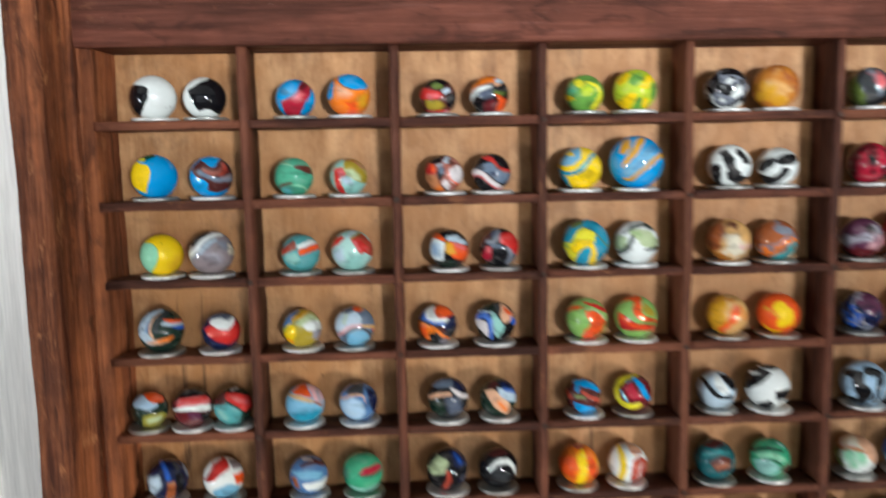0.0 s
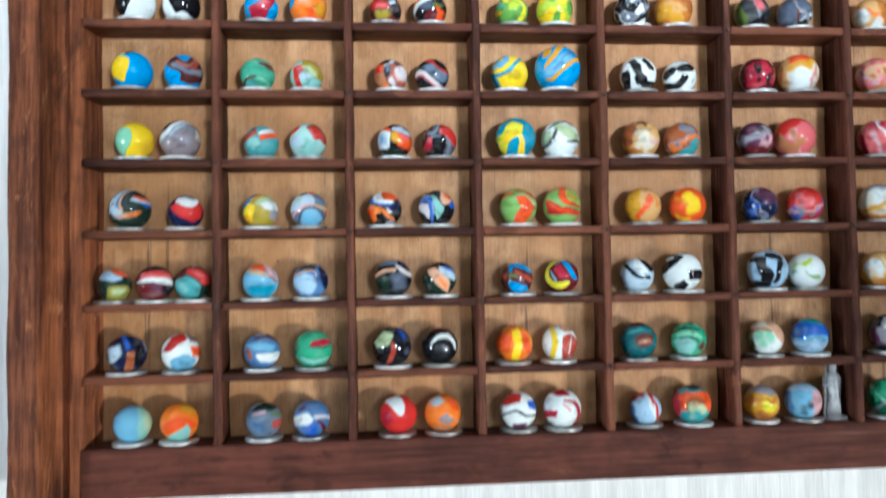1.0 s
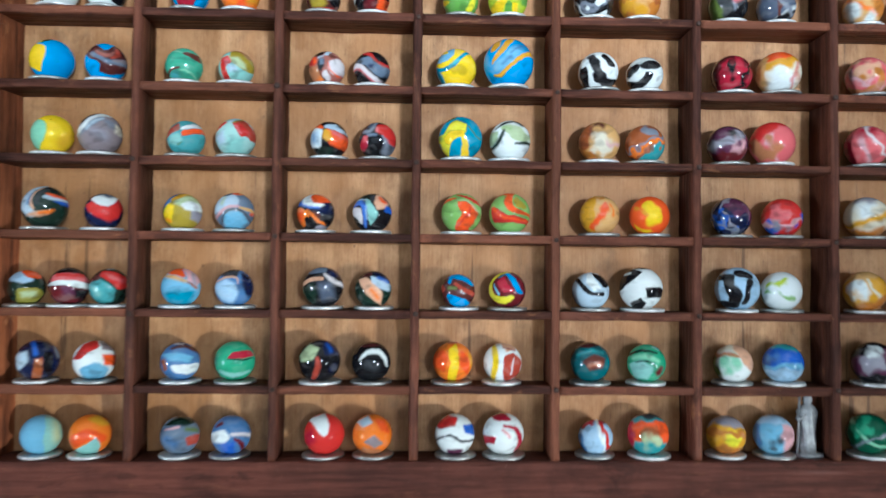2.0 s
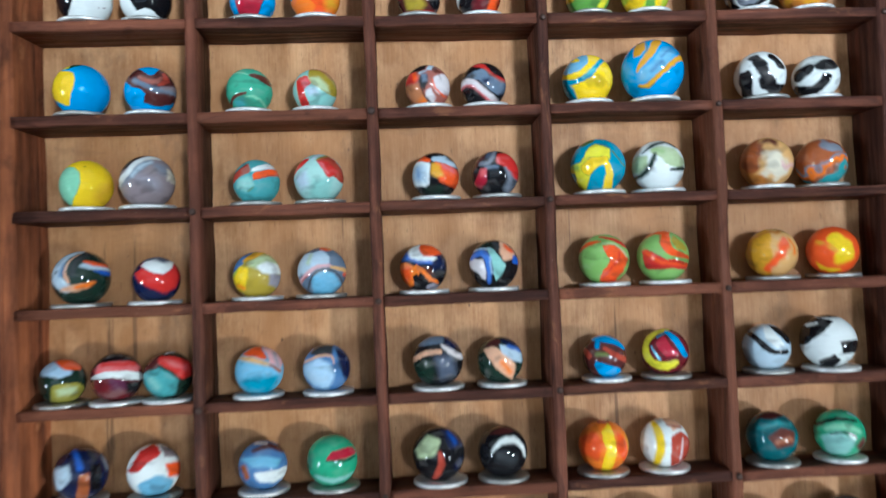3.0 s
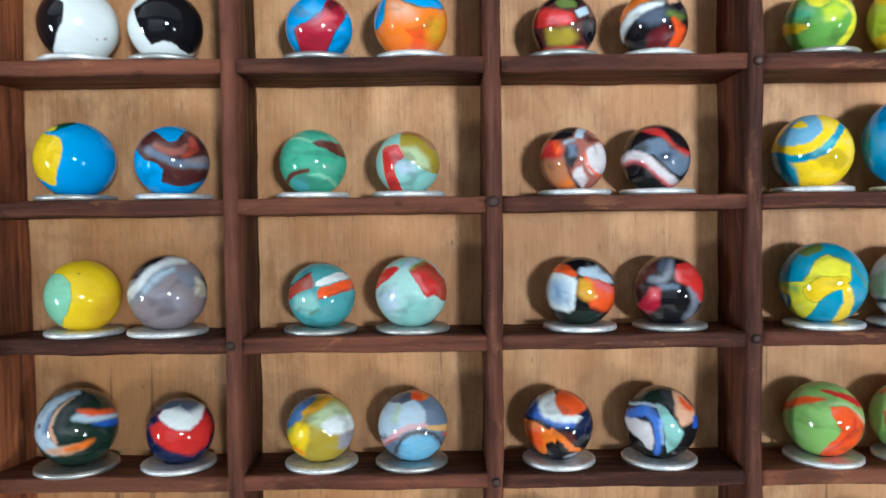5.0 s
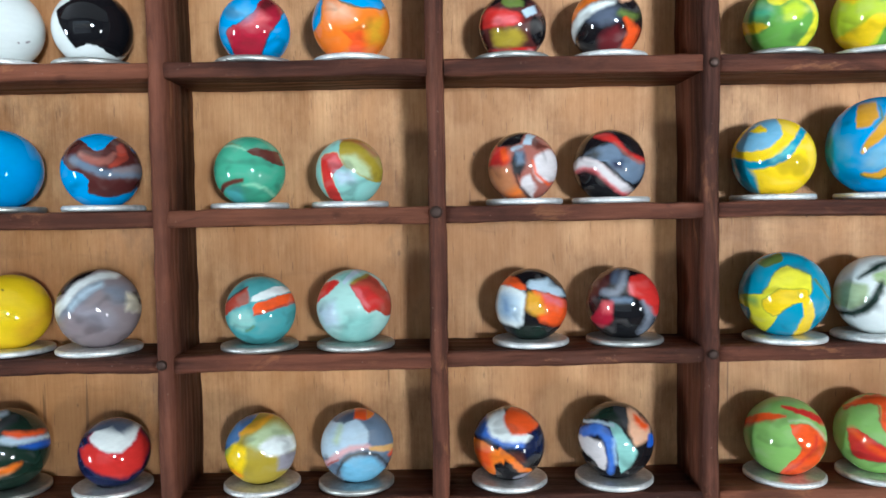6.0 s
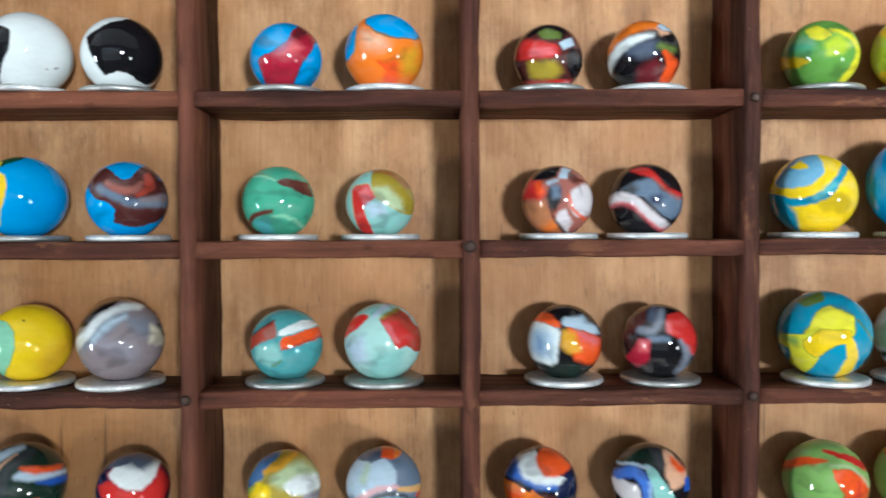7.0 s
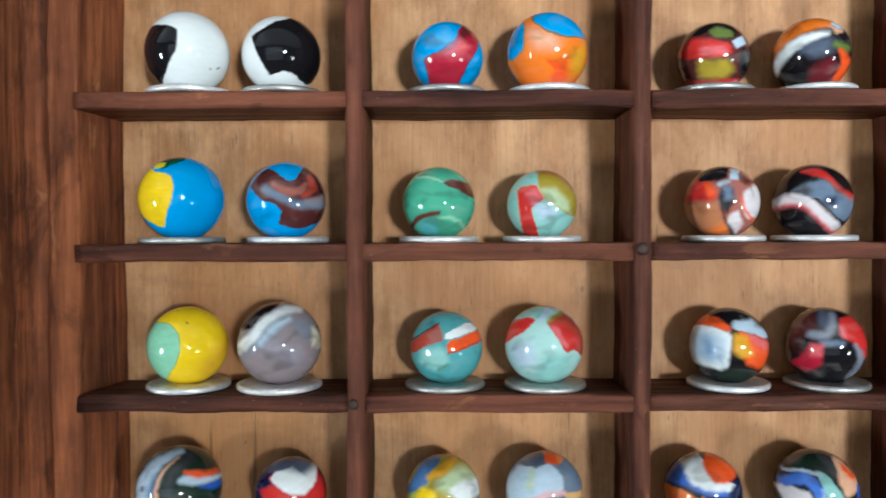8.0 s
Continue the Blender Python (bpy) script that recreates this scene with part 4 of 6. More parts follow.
marble(3, 20.4, 16.0, "black glass marble with pale blue and orange swirls", "black", patch("bottle", (-0.3, -0.6), (0.6, -0.6), (0.3, -1), (-0.2, -1), soft=0.1), patch("white", (-1.1, 0.42), (-0.88, 0.52), (-0.34, 0.48), (0.08, 0.3), (0.06, -0.27), (-0.04, -0.66), (-0.49, -0.56), (-0.95, -0.48), (-1.1, 0), soft=0.05), patch("frost", (-0.95, 0.3), (-0.34, 0.32), (-0.05, 0.18), (-0.05, -0.5), (-0.5, -0.42), (-0.9, -0.35), soft=0.12), swirl("denim", (-0.5, 0.1, 0.05), (-0.45, -0.2, 0.08), soft=0.2), patch("flame", (-0.92, 0.66), (-0.59, 0.76), (-0.24, 0.7), (0.08, 0.44), (0.05, 0.34), (-0.3, 0.46), (-0.9, 0.52), soft=0.05), patch("frost", (0.07, 0.61), (0.54, 0.7), (0.9, 0.42), (1.0, 0.15), (0.59, 0.32), (0.1, 0.4), soft=0.05), patch("flame", (0.2, 0.37), (0.63, 0.27), (1.0, 0.12), (1.05, -0.3), (0.78, -0.58), (0.44, -0.46), (0.36, -0.02), soft=0.06), patch("rose", (0.5, 0.28), (0.95, 0.12), (0.95, -0.05), (0.6, 0.05), soft=0.08), patch("gold", (0.12, 0.3), (0.42, 0.24), (0.62, -0.25), (0.34, -0.3), (0.12, -0.12), soft=0.08), warp=0.035, soft=0.04, turn=(-8, -21))
marble(3, 40.7, 16.0, "dark red and black glass marble", "black", patch("umber", (-1.05, 0.3), (-0.6, 0.85), (-0.2, 0.95), (-0.15, 0.5), (-0.4, 0.2), (-0.85, -0.15), soft=0.08), swirl("slate", (-0.05, 0.95, 0.1), (-0.02, 0.6, 0.12), soft=0.07), swirl("grey", (0.16, 0.82, 0.07), (0.17, 0.5, 0.1), (0.05, 0.25, 0.1), (-0.3, 0.25, 0.1), soft=0.06), swirl("steel", (-0.05, 0.05, 0.08), (0.4, 0.05, 0.06), soft=0.06), patch("red", (0.3, 0.7), (0.66, 0.82), (1.05, 0.3), (1.05, -0.3), (0.92, -0.34), (0.7, 0.05), (0.41, 0.22), soft=0.04), patch("rose", (0.3, 0.55), (0.45, 0.45), (0.5, 0.2), (0.38, 0.22), soft=0.07), patch("crimson", (-0.85, -0.5), (-0.46, -0.25), (-0.27, 0.02), (-0.02, 0.02), (-0.04, -0.5), (-0.4, -0.72), soft=0.06), patch("rose", (-0.3, 0), (-0.05, 0), (-0.05, -0.3), (-0.3, -0.3), soft=0.09), swirl("grey", (0.72, 0.02, 0.05), (0.85, -0.32, 0.07), (0.55, -0.85, 0.06), soft=0.05), warp=0.035, soft=0.04, turn=(-8, -27))
marble(3, 75.9, 18.7, "blue glass marble with yellow swirls", "cyan", patch("moss", (-0.62, 0.76), (-0.1, 0.98), (0.02, 0.82), (-0.4, 0.65)), patch("lemon", (-0.95, 0.02), (-0.45, 0.08), (-0.2, 0.55), (0.05, 0.72), (0.57, 0.45), (0.57, 0.0), (0.2, -0.1), (-0.15, -0.4), (-0.35, -0.95), (-0.68, -0.85), (-0.7, -0.3), (-0.95, -0.2), rim="moss", rim_width=0.03), swirl("leaf", (-0.9, -0.05, 0.05), (-0.65, -0.1, 0.08), soft=0.1), patch("yellow", (-0.45, -0.05), (-0.1, 0.2), (0.5, 0.17), (0.5, -0.05), (0.15, -0.15), (-0.2, -0.45), (-0.42, -0.3), rim="moss", rim_width=0.02), swirl("yellow", (0.45, -0.08, 0.11), (0.52, -0.45, 0.12), (0.28, -0.95, 0.12)), swirl("moss", (0.62, 0.4, 0.02), (0.85, 0.1, 0.02), (0.97, -0.1, 0.02)), warp=0.035, soft=0.022, turn=(-1, -24))
marble(3, 97.0, 17.6, "white and pale green glass marble with dark swirls", "white", patch("sage", (-1.05, 0.1), (-0.7, 0.37), (-0.22, 0.32), (-0.22, -0.1), (-0.5, -0.35), (-1.0, -0.25), soft=0.06), patch("sage", (-0.25, 0.5), (0.2, 0.72), (0.7, 0.58), (1.05, 0.1), (0.95, -0.2), (0.5, -0.1), (0.3, 0.2), soft=0.05), swirl("leaf", (0.0, 0.55, 0.02), (0.35, 0.45, 0.05), soft=0.1), swirl("bottle", (-1, -0.42, 0.07), (-0.5, -0.42, 0.1), (-0.2, -0.2, 0.11), (0.02, 0.15, 0.11), (0.05, 0.35, 0.06), soft=0.06), swirl("bottle", (-0.42, 0.48, 0.03), (-0.1, 0.7, 0.08), (0.4, 0.87, 0.07), (0.75, 0.65, 0.05), soft=0.05), swirl("bottle", (0.6, -0.28, 0.05), (1.0, -0.2, 0.08), soft=0.04), warp=0.035, soft=0.04, turn=(-1, -29))
marble(3, 135.4, 17.6, "golden cream glass marble with brown edge", "honey", side("rust", 165, 0.45), spot("ivory", 0.2, -0.1, 34), both(band("pink", 75, 0.12, 0.05), side("pink", 0, 0.35)), spot("brown", 0.1, 0.78, 14), side("amber", -120, 0.6), soft=0.07, turn=(10, -15))
marble(3, 155.4, 16.8, "orange and grey-green swirled glass marble", "rust", band("grey", 115, 0.05, 0.13, 0.15), both(side("teal", -60, 0.35)), spot("grey", 0.35, 0.65, 18), band("orange", 115, -0.15, 0.09), warp=0.45, soft=0.05, turn=(10, -19))
marble(3, 191.5, 17.0, "dark plum glass marble with pale lilac swirl", "plum", band("lilac", 110, 0.35, 0.2, 0.2), spot("black", 0.5, 0.6, 20), spot("pink", 0.6, 0.05, 16), side("maroon", -90, 0.3), soft=0.07, turn=(10, -28))
marble(3, 210.8, 18.8, "rosy red translucent glass marble", "rose", band("pink", 20, 0.25, 0.12, 0.2), side("red", 130, 0.4), spot("tan", -0.3, -0.3, 26), warp=0.5, soft=0.1, turn=(9, -31))
marble(3, 252.7, 18.0, "raspberry-pink glass marble with pale streaks", "rose", band("pink", 10, 0.2, 0.15, 0.2), spot("crimson", 0.0, 0.75, 24), band("white", 30, 0.5, 0.06), side("crimson", 190, 0.55), soft=0.08, turn=(9, -36))
marble(3, 272.7, 14.2, "raspberry-pink glass marble on its washer", "rose", band("pink", 0, 0.1, 0.2), side("crimson", 190, 0.5), soft=0.08, turn=(9, -38))
marble(4, -96.3, 17.7, "black glass marble with white and orange swirls", "bottle", swirl("smoke", (0.2, 0.75, 0.1), (-0.2, 0.45, 0.1), (-0.3, 0, 0.1), soft=0.1), swirl("frost", (0.05, 0.9, 0.06), (-0.45, 0.72, 0.11), (-0.8, 0.3, 0.15), (-0.8, -0.15, 0.19), (-0.5, -0.5, 0.13), soft=0.045), swirl("peach", (-0.05, 0.76, 0.015), (-0.4, 0.5, 0.03), (-0.56, 0.1, 0.045), (-0.45, -0.3, 0.05), soft=0.03), swirl("denim", (-0.6, 0.4, 0.02), (-0.68, 0, 0.05), soft=0.09), swirl("peach", (-0.65, -0.5, 0.05), (-0.25, -0.52, 0.12), (0.1, -0.45, 0.1), soft=0.05), swirl("orange", (-0.2, -0.5, 0.07), (0.15, -0.42, 0.09), (0.4, -0.32, 0.03), soft=0.05), swirl("frost", (-0.02, 0.25, 0.06), (0.2, 0.26, 0.11), (0.6, 0.22, 0.09), (0.95, 0.2, 0.05), soft=0.05), swirl("flame", (0.1, 0.42, 0.04), (0.35, 0.36, 0.07), (0.85, 0.33, 0.05), soft=0.05), swirl("royal", (0.4, 0.1, 0.02), (0.75, 0.06, 0.08), (1.0, 0.05, 0.08), soft=0.05), swirl("black", (-0.84, 0.1, 0.015), (-0.84, 0.16, 0.015)), warp=0.035, soft=0.04, turn=(-10, 23))
marble(4, -72.7, 15.2, "black glass marble with red and pale blue bands", "navy", patch("red", (-0.9, 0.28), (-0.48, 0.36), (0, 0.5), (0.75, 0.62), (1.0, 0.12), (0.77, -0.46), (0.3, -0.74), (-0.36, -0.46), (-0.76, -0.12), soft=0.06), patch("white", (-0.62, 0.5), (-0.3, 0.85), (0.3, 0.95), (0.78, 0.78), (0.58, 0.25), (0.27, 0.04), (-0.17, 0.12), (-0.42, 0.32), rim="crimson", rim_width=0.05, soft=0.04), patch("slate", (-0.7, 0.6), (-0.1, 0.75), (0.3, 0.55), (0.8, 0.8), (0.3, 1.1), (-0.5, 1.0), soft=0.14), warp=0.035, soft=0.04, turn=(-10, 17))
marble(4, -40.2, 15.6, "yellow and blue-grey glass marble with a white patch", "ochre", patch("denim", (-1.15, -0.1), (-0.9, 0.08), (-0.5, 0.32), (-0.47, 0.55), (0, 0.95), (-0.5, 1.05), soft=0.05), swirl("leaf", (-0.95, -0.05, 0.05), (-0.6, 0.1, 0.06), soft=0.08), patch("sage", (-0.4, 0.28), (0.1, 0.62), (0.5, 0.75), (0.98, 0.35), (0.6, 0.05), (0, 0.05), soft=0.1), swirl("gold", (-0.47, 0.5, 0.06), (-0.1, 0.66, 0.12), (0.3, 0.88, 0.07)), patch("white", (0, 0.15), (0.4, 0.36), (0.92, 0.34), (1.05, 0), (0.7, -0.2), (0.25, -0.1), soft=0.07), patch("yellow", (-0.6, 0.3), (-0.3, 0.1), (-0.33, -0.3), (-0.45, -0.75), (-0.8, -0.65), (-0.95, -0.2), soft=0.07), swirl("orange", (-0.75, -0.5, 0.04), (-0.5, -0.65, 0.06), soft=0.08), patch("lilac", (0.55, -0.15), (1.05, -0.08), (0.9, -0.65), (0.5, -0.55), soft=0.06), warp=0.035, soft=0.04, turn=(-11, 8))
marble(4, -18.7, 16.2, "blue-grey glass marble with pale and orange wisps", "steel", patch("frost", (-1, 0.3), (-0.7, 0.67), (0.1, 0.72), (0.36, 0.4), (0.36, 0.05), (-0.2, -0.02), (-0.6, -0.25), (-1, -0.25), soft=0.035), swirl("sage", (-0.4, 0.6, 0.03), (-0.5, 0.2, 0.06), soft=0.1), patch("sky", (-0.42, -0.4), (0, -0.2), (0.5, -0.25), (0.75, -0.6), (0.3, -1.05), (-0.35, -0.95), soft=0.06), swirl("pink", (-0.9, -0.5, 0.08), (-0.5, -0.2, 0.08), (-0.1, 0.0, 0.07), (0.38, 0.03, 0.05), soft=0.045), swirl("smoke", (-0.55, -0.8, 0.03), (-0.32, -0.32, 0.045), (0.1, -0.13, 0.05), (0.6, -0.2, 0.04), (0.85, -0.6, 0.03), soft=0.04), swirl("honey", (0.42, -0.01, 0.05), (0.98, -0.05, 0.1)), swirl("flame", (0.9, -0.25, 0.05), (0.98, -0.12, 0.03), soft=0.04), patch("slate", (-0.68, 0.7), (-0.2, 1.03), (0, 0.97), (-0.03, 0.72), (-0.3, 0.65)), patch("flame", (-0.05, 0.74), (-0.05, 1), (0.3, 1.02), (0.3, 0.7)), patch("orange", (0.3, 0.7), (0.5, 0.85), (0.28, 1.0)), swirl("brick", (-0.75, -0.45, 0.02), (-0.45, -0.28, 0.02), soft=0.03), warp=0.035, soft=0.03, turn=(-11, 2))
marble(4, 15.1, 16.0, "orange, white and navy glass marble", "black", patch("navy", (0.2, 0.3), (0.9, 0.5), (1, -0.1), (0.5, -0.3), soft=0.15), patch("cobalt", (-1.02, 0.3), (-0.62, 0.75), (-0.35, 0.58), (-0.4, 0.2), (-0.9, 0.22), soft=0.08), patch("white", (-0.62, 0.76), (-0.1, 0.98), (0, 0.5), (0.25, 0.34), (0.72, 0.34), (0.5, 0.08), (0, 0.04), (-0.45, 0.18), soft=0.06), swirl("cobalt", (-0.6, 0.25, 0.05), (-0.1, 0.05, 0.05), (0.4, 0.05, 0.06), soft=0.07), patch("flame", (-0.12, 0.76), (0.1, 1.05), (0.5, 0.9), (0.85, 0.5), (0.5, 0.3), (0.1, 0.3), (-0.05, 0.5), soft=0.045), patch("orange", (-1.05, 0.15), (-0.7, 0.12), (-0.35, -0.08), (0.0, -0.2), (-0.1, -0.5), (-0.3, -0.8), (-0.7, -0.85), (-1.05, -0.4), soft=0.03), patch("flame", (-0.9, -0.1), (-0.5, -0.1), (-0.4, -0.6), (-0.7, -0.7), soft=0.1), swirl("orange", (-0.15, -0.12, 0.08), (0.12, -0.36, 0.1), (0.36, -0.62, 0.09), (0.6, -0.68, 0.05)), patch("black", (-0.35, -0.5), (-0.15, -0.42), (0.12, -0.85), (-0.3, -1.05)), patch("lilac", (0.1, -0.88), (0.3, -0.8), (0.72, -0.72), (0.5, -1), (0.2, -1.05)), patch("brown", (0.1, -0.15), (0.4, -0.2), (0.5, -0.45), (0.25, -0.4), soft=0.08), warp=0.035, soft=0.03, turn=(-11, -8))
marble(4, 38.9, 16.6, "dark green glass marble with blue and white swirls", "black", patch("bottle", (-0.8, 0.5), (-0.2, 0.95), (0.2, 0.85), (0.2, 0.5), (-0.3, 0.6), soft=0.06), patch("smoke", (-0.1, 0.95), (0.25, 0.9), (0.4, 0.4), (0.2, 0.45), soft=0.06), patch("pearl", (-1.0, 0.2), (-0.6, 0.08), (-0.3, 0.02), (-0.22, -0.4), (-0.28, -0.85), (-0.5, -0.5), (-0.85, -0.25), soft=0.04), patch("mint", (-0.22, 0.55), (0.1, 0.48), (0.35, 0.1), (0.56, -0.2), (0.45, -0.5), (0.12, -0.8), (0.1, -0.3), (0.0, 0.1), soft=0.04), swirl("frost", (-0.8, 0.48, 0.03), (-0.4, 0.52, 0.04), (-0.05, 0.45, 0.04)), swirl("cobalt", (-0.8, 0.22, 0.12), (-0.4, 0.33, 0.15), (-0.12, 0.05, 0.12), (-0.1, -0.45, 0.1), (-0.13, -0.8, 0.07), soft=0.045), swirl("pale", (-0.02, 0.1, 0.02), (0.03, -0.5, 0.04), soft=0.06), patch("peach", (0.3, 0.88), (0.47, 0.88), (0.92, 0.35), (0.85, 0.12), (0.5, -0.05), (0.35, 0.3), soft=0.05), patch("flame", (0.45, 0.8), (0.9, 0.4), (0.75, 0.33), (0.5, 0.55), soft=0.07), patch("royal", (0.84, 0.25), (1.08, 0.2), (1.05, -0.1), (0.8, -0.08), soft=0.04), warp=0.035, soft=0.03, turn=(-10, -14))
marble(4, 76.6, 17.2, "light green glass marble with orange swirls", "leaf", swirl("red", (-1.02, 0.15, 0.03), (-0.7, 0.4, 0.09), (-0.3, 0.5, 0.07), soft=0.06), swirl("flame", (-1, 0.25, 0.04), (-0.7, 0.43, 0.08), (-0.3, 0.52, 0.075), (0.02, 0.55, 0.02)), swirl("red", (-0.06, 0.77, 0.03), (0.2, 0.7, 0.065), (0.6, 0.6, 0.075), (0.95, 0.38, 0.07)), patch("flame", (0.1, 0.36), (0.5, 0.37), (0.85, 0.22), (0.97, -0.1), (0.78, -0.55), (0.35, -0.98), (-0.18, -0.92), (0, -0.7), (0.3, -0.4), (0.42, -0.15), (0.15, 0.12), rim="brick", rim_width=0.02), swirl("red", (0.7, 0.1, 0.02), (0.65, -0.2, 0.02), (0.3, -0.6, 0.025), (0.05, -0.85, 0.02), soft=0.05), swirl("sage", (0.1, 0.45, 0.02), (0.6, 0.42, 0.03), (0.95, 0.0, 0.03), soft=0.04), warp=0.035, soft=0.022, turn=(-10, -24))
marble(4, 97.1, 17.5, "light green glass marble with red-orange swirls", "leaf", swirl("brick", (-0.75, 0.55, 0.02), (-0.3, 0.8, 0.04), (0.0, 0.75, 0.02), (0.05, 0.4, 0.02), (0.2, 0.1, 0.02)), swirl("flame", (-0.75, 0.62, 0.02), (-0.2, 0.87, 0.07), (0.2, 0.8, 0.15), (0.25, 0.35, 0.17), (0.5, 0.0, 0.14), (0.95, -0.1, 0.07)), patch("red", (-0.65, 0.22), (-0.4, 0.1), (0, -0.15), (0.4, -0.35), (0.95, -0.3), (0.95, -0.52), (0.4, -0.6), (-0.1, -0.6), (-0.5, -0.62), (-0.6, -0.2), rim="umber", rim_width=0.02), swirl("flame", (-0.55, 0.1, 0.06), (-0.3, -0.1, 0.06), (0.1, -0.4, 0.06), (0.9, -0.4, 0.05), soft=0.07), patch("ochre", (0.5, 0.72), (0.85, 0.4), (0.95, 0.1), (0.65, 0.15), (0.45, 0.45)), warp=0.035, soft=0.025, turn=(-9, -29))
marble(4, 135.7, 17.0, "golden yellow glass marble with an orange ribbon", "honey", side("gold", 180, 0.2), stroke("flame", 0.15, (0.3, 0.5), (0.25, 0.1), (-0.1, -0.35), (-0.35, -0.65)), stroke("orange", 0.05, (0.6, 0.5), (0.7, 0.0)), stroke("amber", 0.08, (-0.6, 0.7), (0.2, 0.88)), warp=0.2, soft=0.06, turn=(4, -15))
marble(4, 157.4, 17.0, "orange and yellow swirled glass marble", "flame", stroke("yellow", 0.28, (0.0, 0.45), (0.35, 0.1), (0.2, -0.2)), stroke("yellow", 0.1, (-0.6, -0.6), (0.1, -0.75)), stroke("gold", 0.07, (-0.7, 0.4), (-0.2, 0.1)), warp=0.2, soft=0.06, turn=(4, -19))
marble(4, 192.8, 16.9, "navy-blue glass marble with pale and plum swirls", "navy", side("plum", 60, 0.42), band("lilac", 20, 0.12, 0.1, 0.3), spot("royal", -0.3, -0.1, 26), band("grey", 50, -0.5, 0.08), warp=0.6, soft=0.07, turn=(5, -28))
marble(4, 215.3, 16.9, "red glass marble with blue and grey patches", "red", spot("royal", -0.45, -0.6, 26), band("pink", 100, -0.15, 0.1, 0.2), spot("royal", 0.85, -0.1, 15), spot("rose", 0.0, 0.3, 26), spot("grey", 0.1, -0.5, 16), soft=0.06, turn=(5, -31))
marble(4, 252.4, 17.9, "milky amber and white glass marble", "ivory", band("gold", 105, -0.2, 0.16), spot("white", 0.05, 0.55, 28), side("amber", -90, 0.55), side("lilac", 90, 0.75), soft=0.1, turn=(5, -36))
marble(4, 272.4, 14.2, "milky amber glass marble", "ivory", band("gold", 90, -0.1, 0.2), side("amber", -90, 0.5), soft=0.1, turn=(4, -38))
marble(5, -103.4, 14.6, "black glass marble with orange cap and olive base", "bottle", patch("pale", (-0.95, 0.7), (-0.4, 1.0), (-0.1, 0.6), (0.5, 0.25), (-0.1, 0.1), (-0.8, 0.25), soft=0.06), patch("flame", (-0.3, 0.95), (0.3, 1.05), (0.8, 0.7), (0.72, 0.4), (0.1, 0.42), (-0.25, 0.75), soft=0.05), patch("olive", (-0.5, -0.2), (0.6, -0.15), (0.9, -0.4), (0.5, -1), (-0.45, -1), soft=0.05), patch("sage", (-0.3, -0.4), (0.5, -0.3), (0.5, -0.6), (-0.2, -0.7), soft=0.12), warp=0.035, soft=0.03, turn=(-11, 26))
marble(5, -86.1, 15.9, "black glass marble with a pink and white band", "maroon", patch("black", (-1.05, 0.5), (-0.4, 1.0), (0.4, 1.05), (1.05, 0.45), (0.6, 0.5), (0, 0.5), (-0.6, 0.45)), patch("rose", (-0.75, 0.48), (0, 0.58), (0.9, 0.4), (0.95, 0.1), (0.3, 0.15), (-0.8, 0.12), soft=0.05), swirl("red", (-0.5, 0.45, 0.08), (0.6, 0.4, 0.1), soft=0.07), patch("white", (-1.05, 0.12), (-0.3, 0.16), (0.4, 0.15), (1.0, 0.0), (0.95, -0.3), (0.2, -0.18), (-0.4, -0.03), (-1, -0.1), soft=0.045), patch("plum", (-0.4, -0.1), (0.3, -0.25), (0.5, -0.6), (-0.2, -0.6), soft=0.1), patch("black", (0.3, -0.3), (1, -0.3), (0.7, -0.8), (0.3, -0.7), soft=0.1), warp=0.035, soft=0.03, turn=(-11, 22))
marble(5, -69.6, 15.6, "dark green and red glass marble", "bottle", patch("umber", (-1, 0.3), (-0.5, 0.95), (-0.3, 0.65), (-0.5, 0.2), soft=0.06), patch("red", (-0.38, 0.78), (0.2, 0.7), (1.0, 0.4), (0.95, -0.1), (0.5, -0.3), (0.1, 0.1), (-0.45, 0.4), soft=0.045), swirl("rose", (0.1, 0.4, 0.05), (0.6, 0.2, 0.1), soft=0.12), patch("verdigris", (-1, 0.15), (-0.4, 0.25), (0, 0), (0.38, -0.3), (0.2, -0.85), (-0.4, -0.95), (-1, -0.4), soft=0.06), swirl("mint", (-0.7, -0.2, 0.08), (-0.5, -0.5, 0.08), soft=0.15), swirl("pearl", (-0.08, 0.88, 0.04), (0.3, 0.95, 0.05)), warp=0.035, soft=0.03, turn=(-11, 19))
marble(5, -40.3, 15.9, "sky-blue glass marble with orange and pink top", "sky", patch("cyan", (-0.8, -0.4), (0.8, -0.3), (0.4, -1), (-0.5, -1), soft=0.15), swirl("honey", (-0.8, 0.55, 0.06), (-0.3, 0.38, 0.12), (0.35, 0.15, 0.06), soft=0.08), patch("flame", (-0.68, 0.65), (-0.2, 1.0), (0.1, 1.0), (0.15, 0.75), (0.33, 0.3), (-0.1, 0.45), soft=0.05), swirl("rust", (0.45, 0.1, 0.05), (0.8, -0.1, 0.08), soft=0.06), patch("pink", (0.1, 0.97), (0.6, 0.9), (1.0, 0.3), (0.85, 0.0), (0.4, 0.2), (0.28, 0.6), soft=0.04), swirl("lilac", (0.6, 0.6, 0.08), (0.75, 0.1, 0.08), soft=0.08), warp=0.035, soft=0.03, turn=(-11, 12))
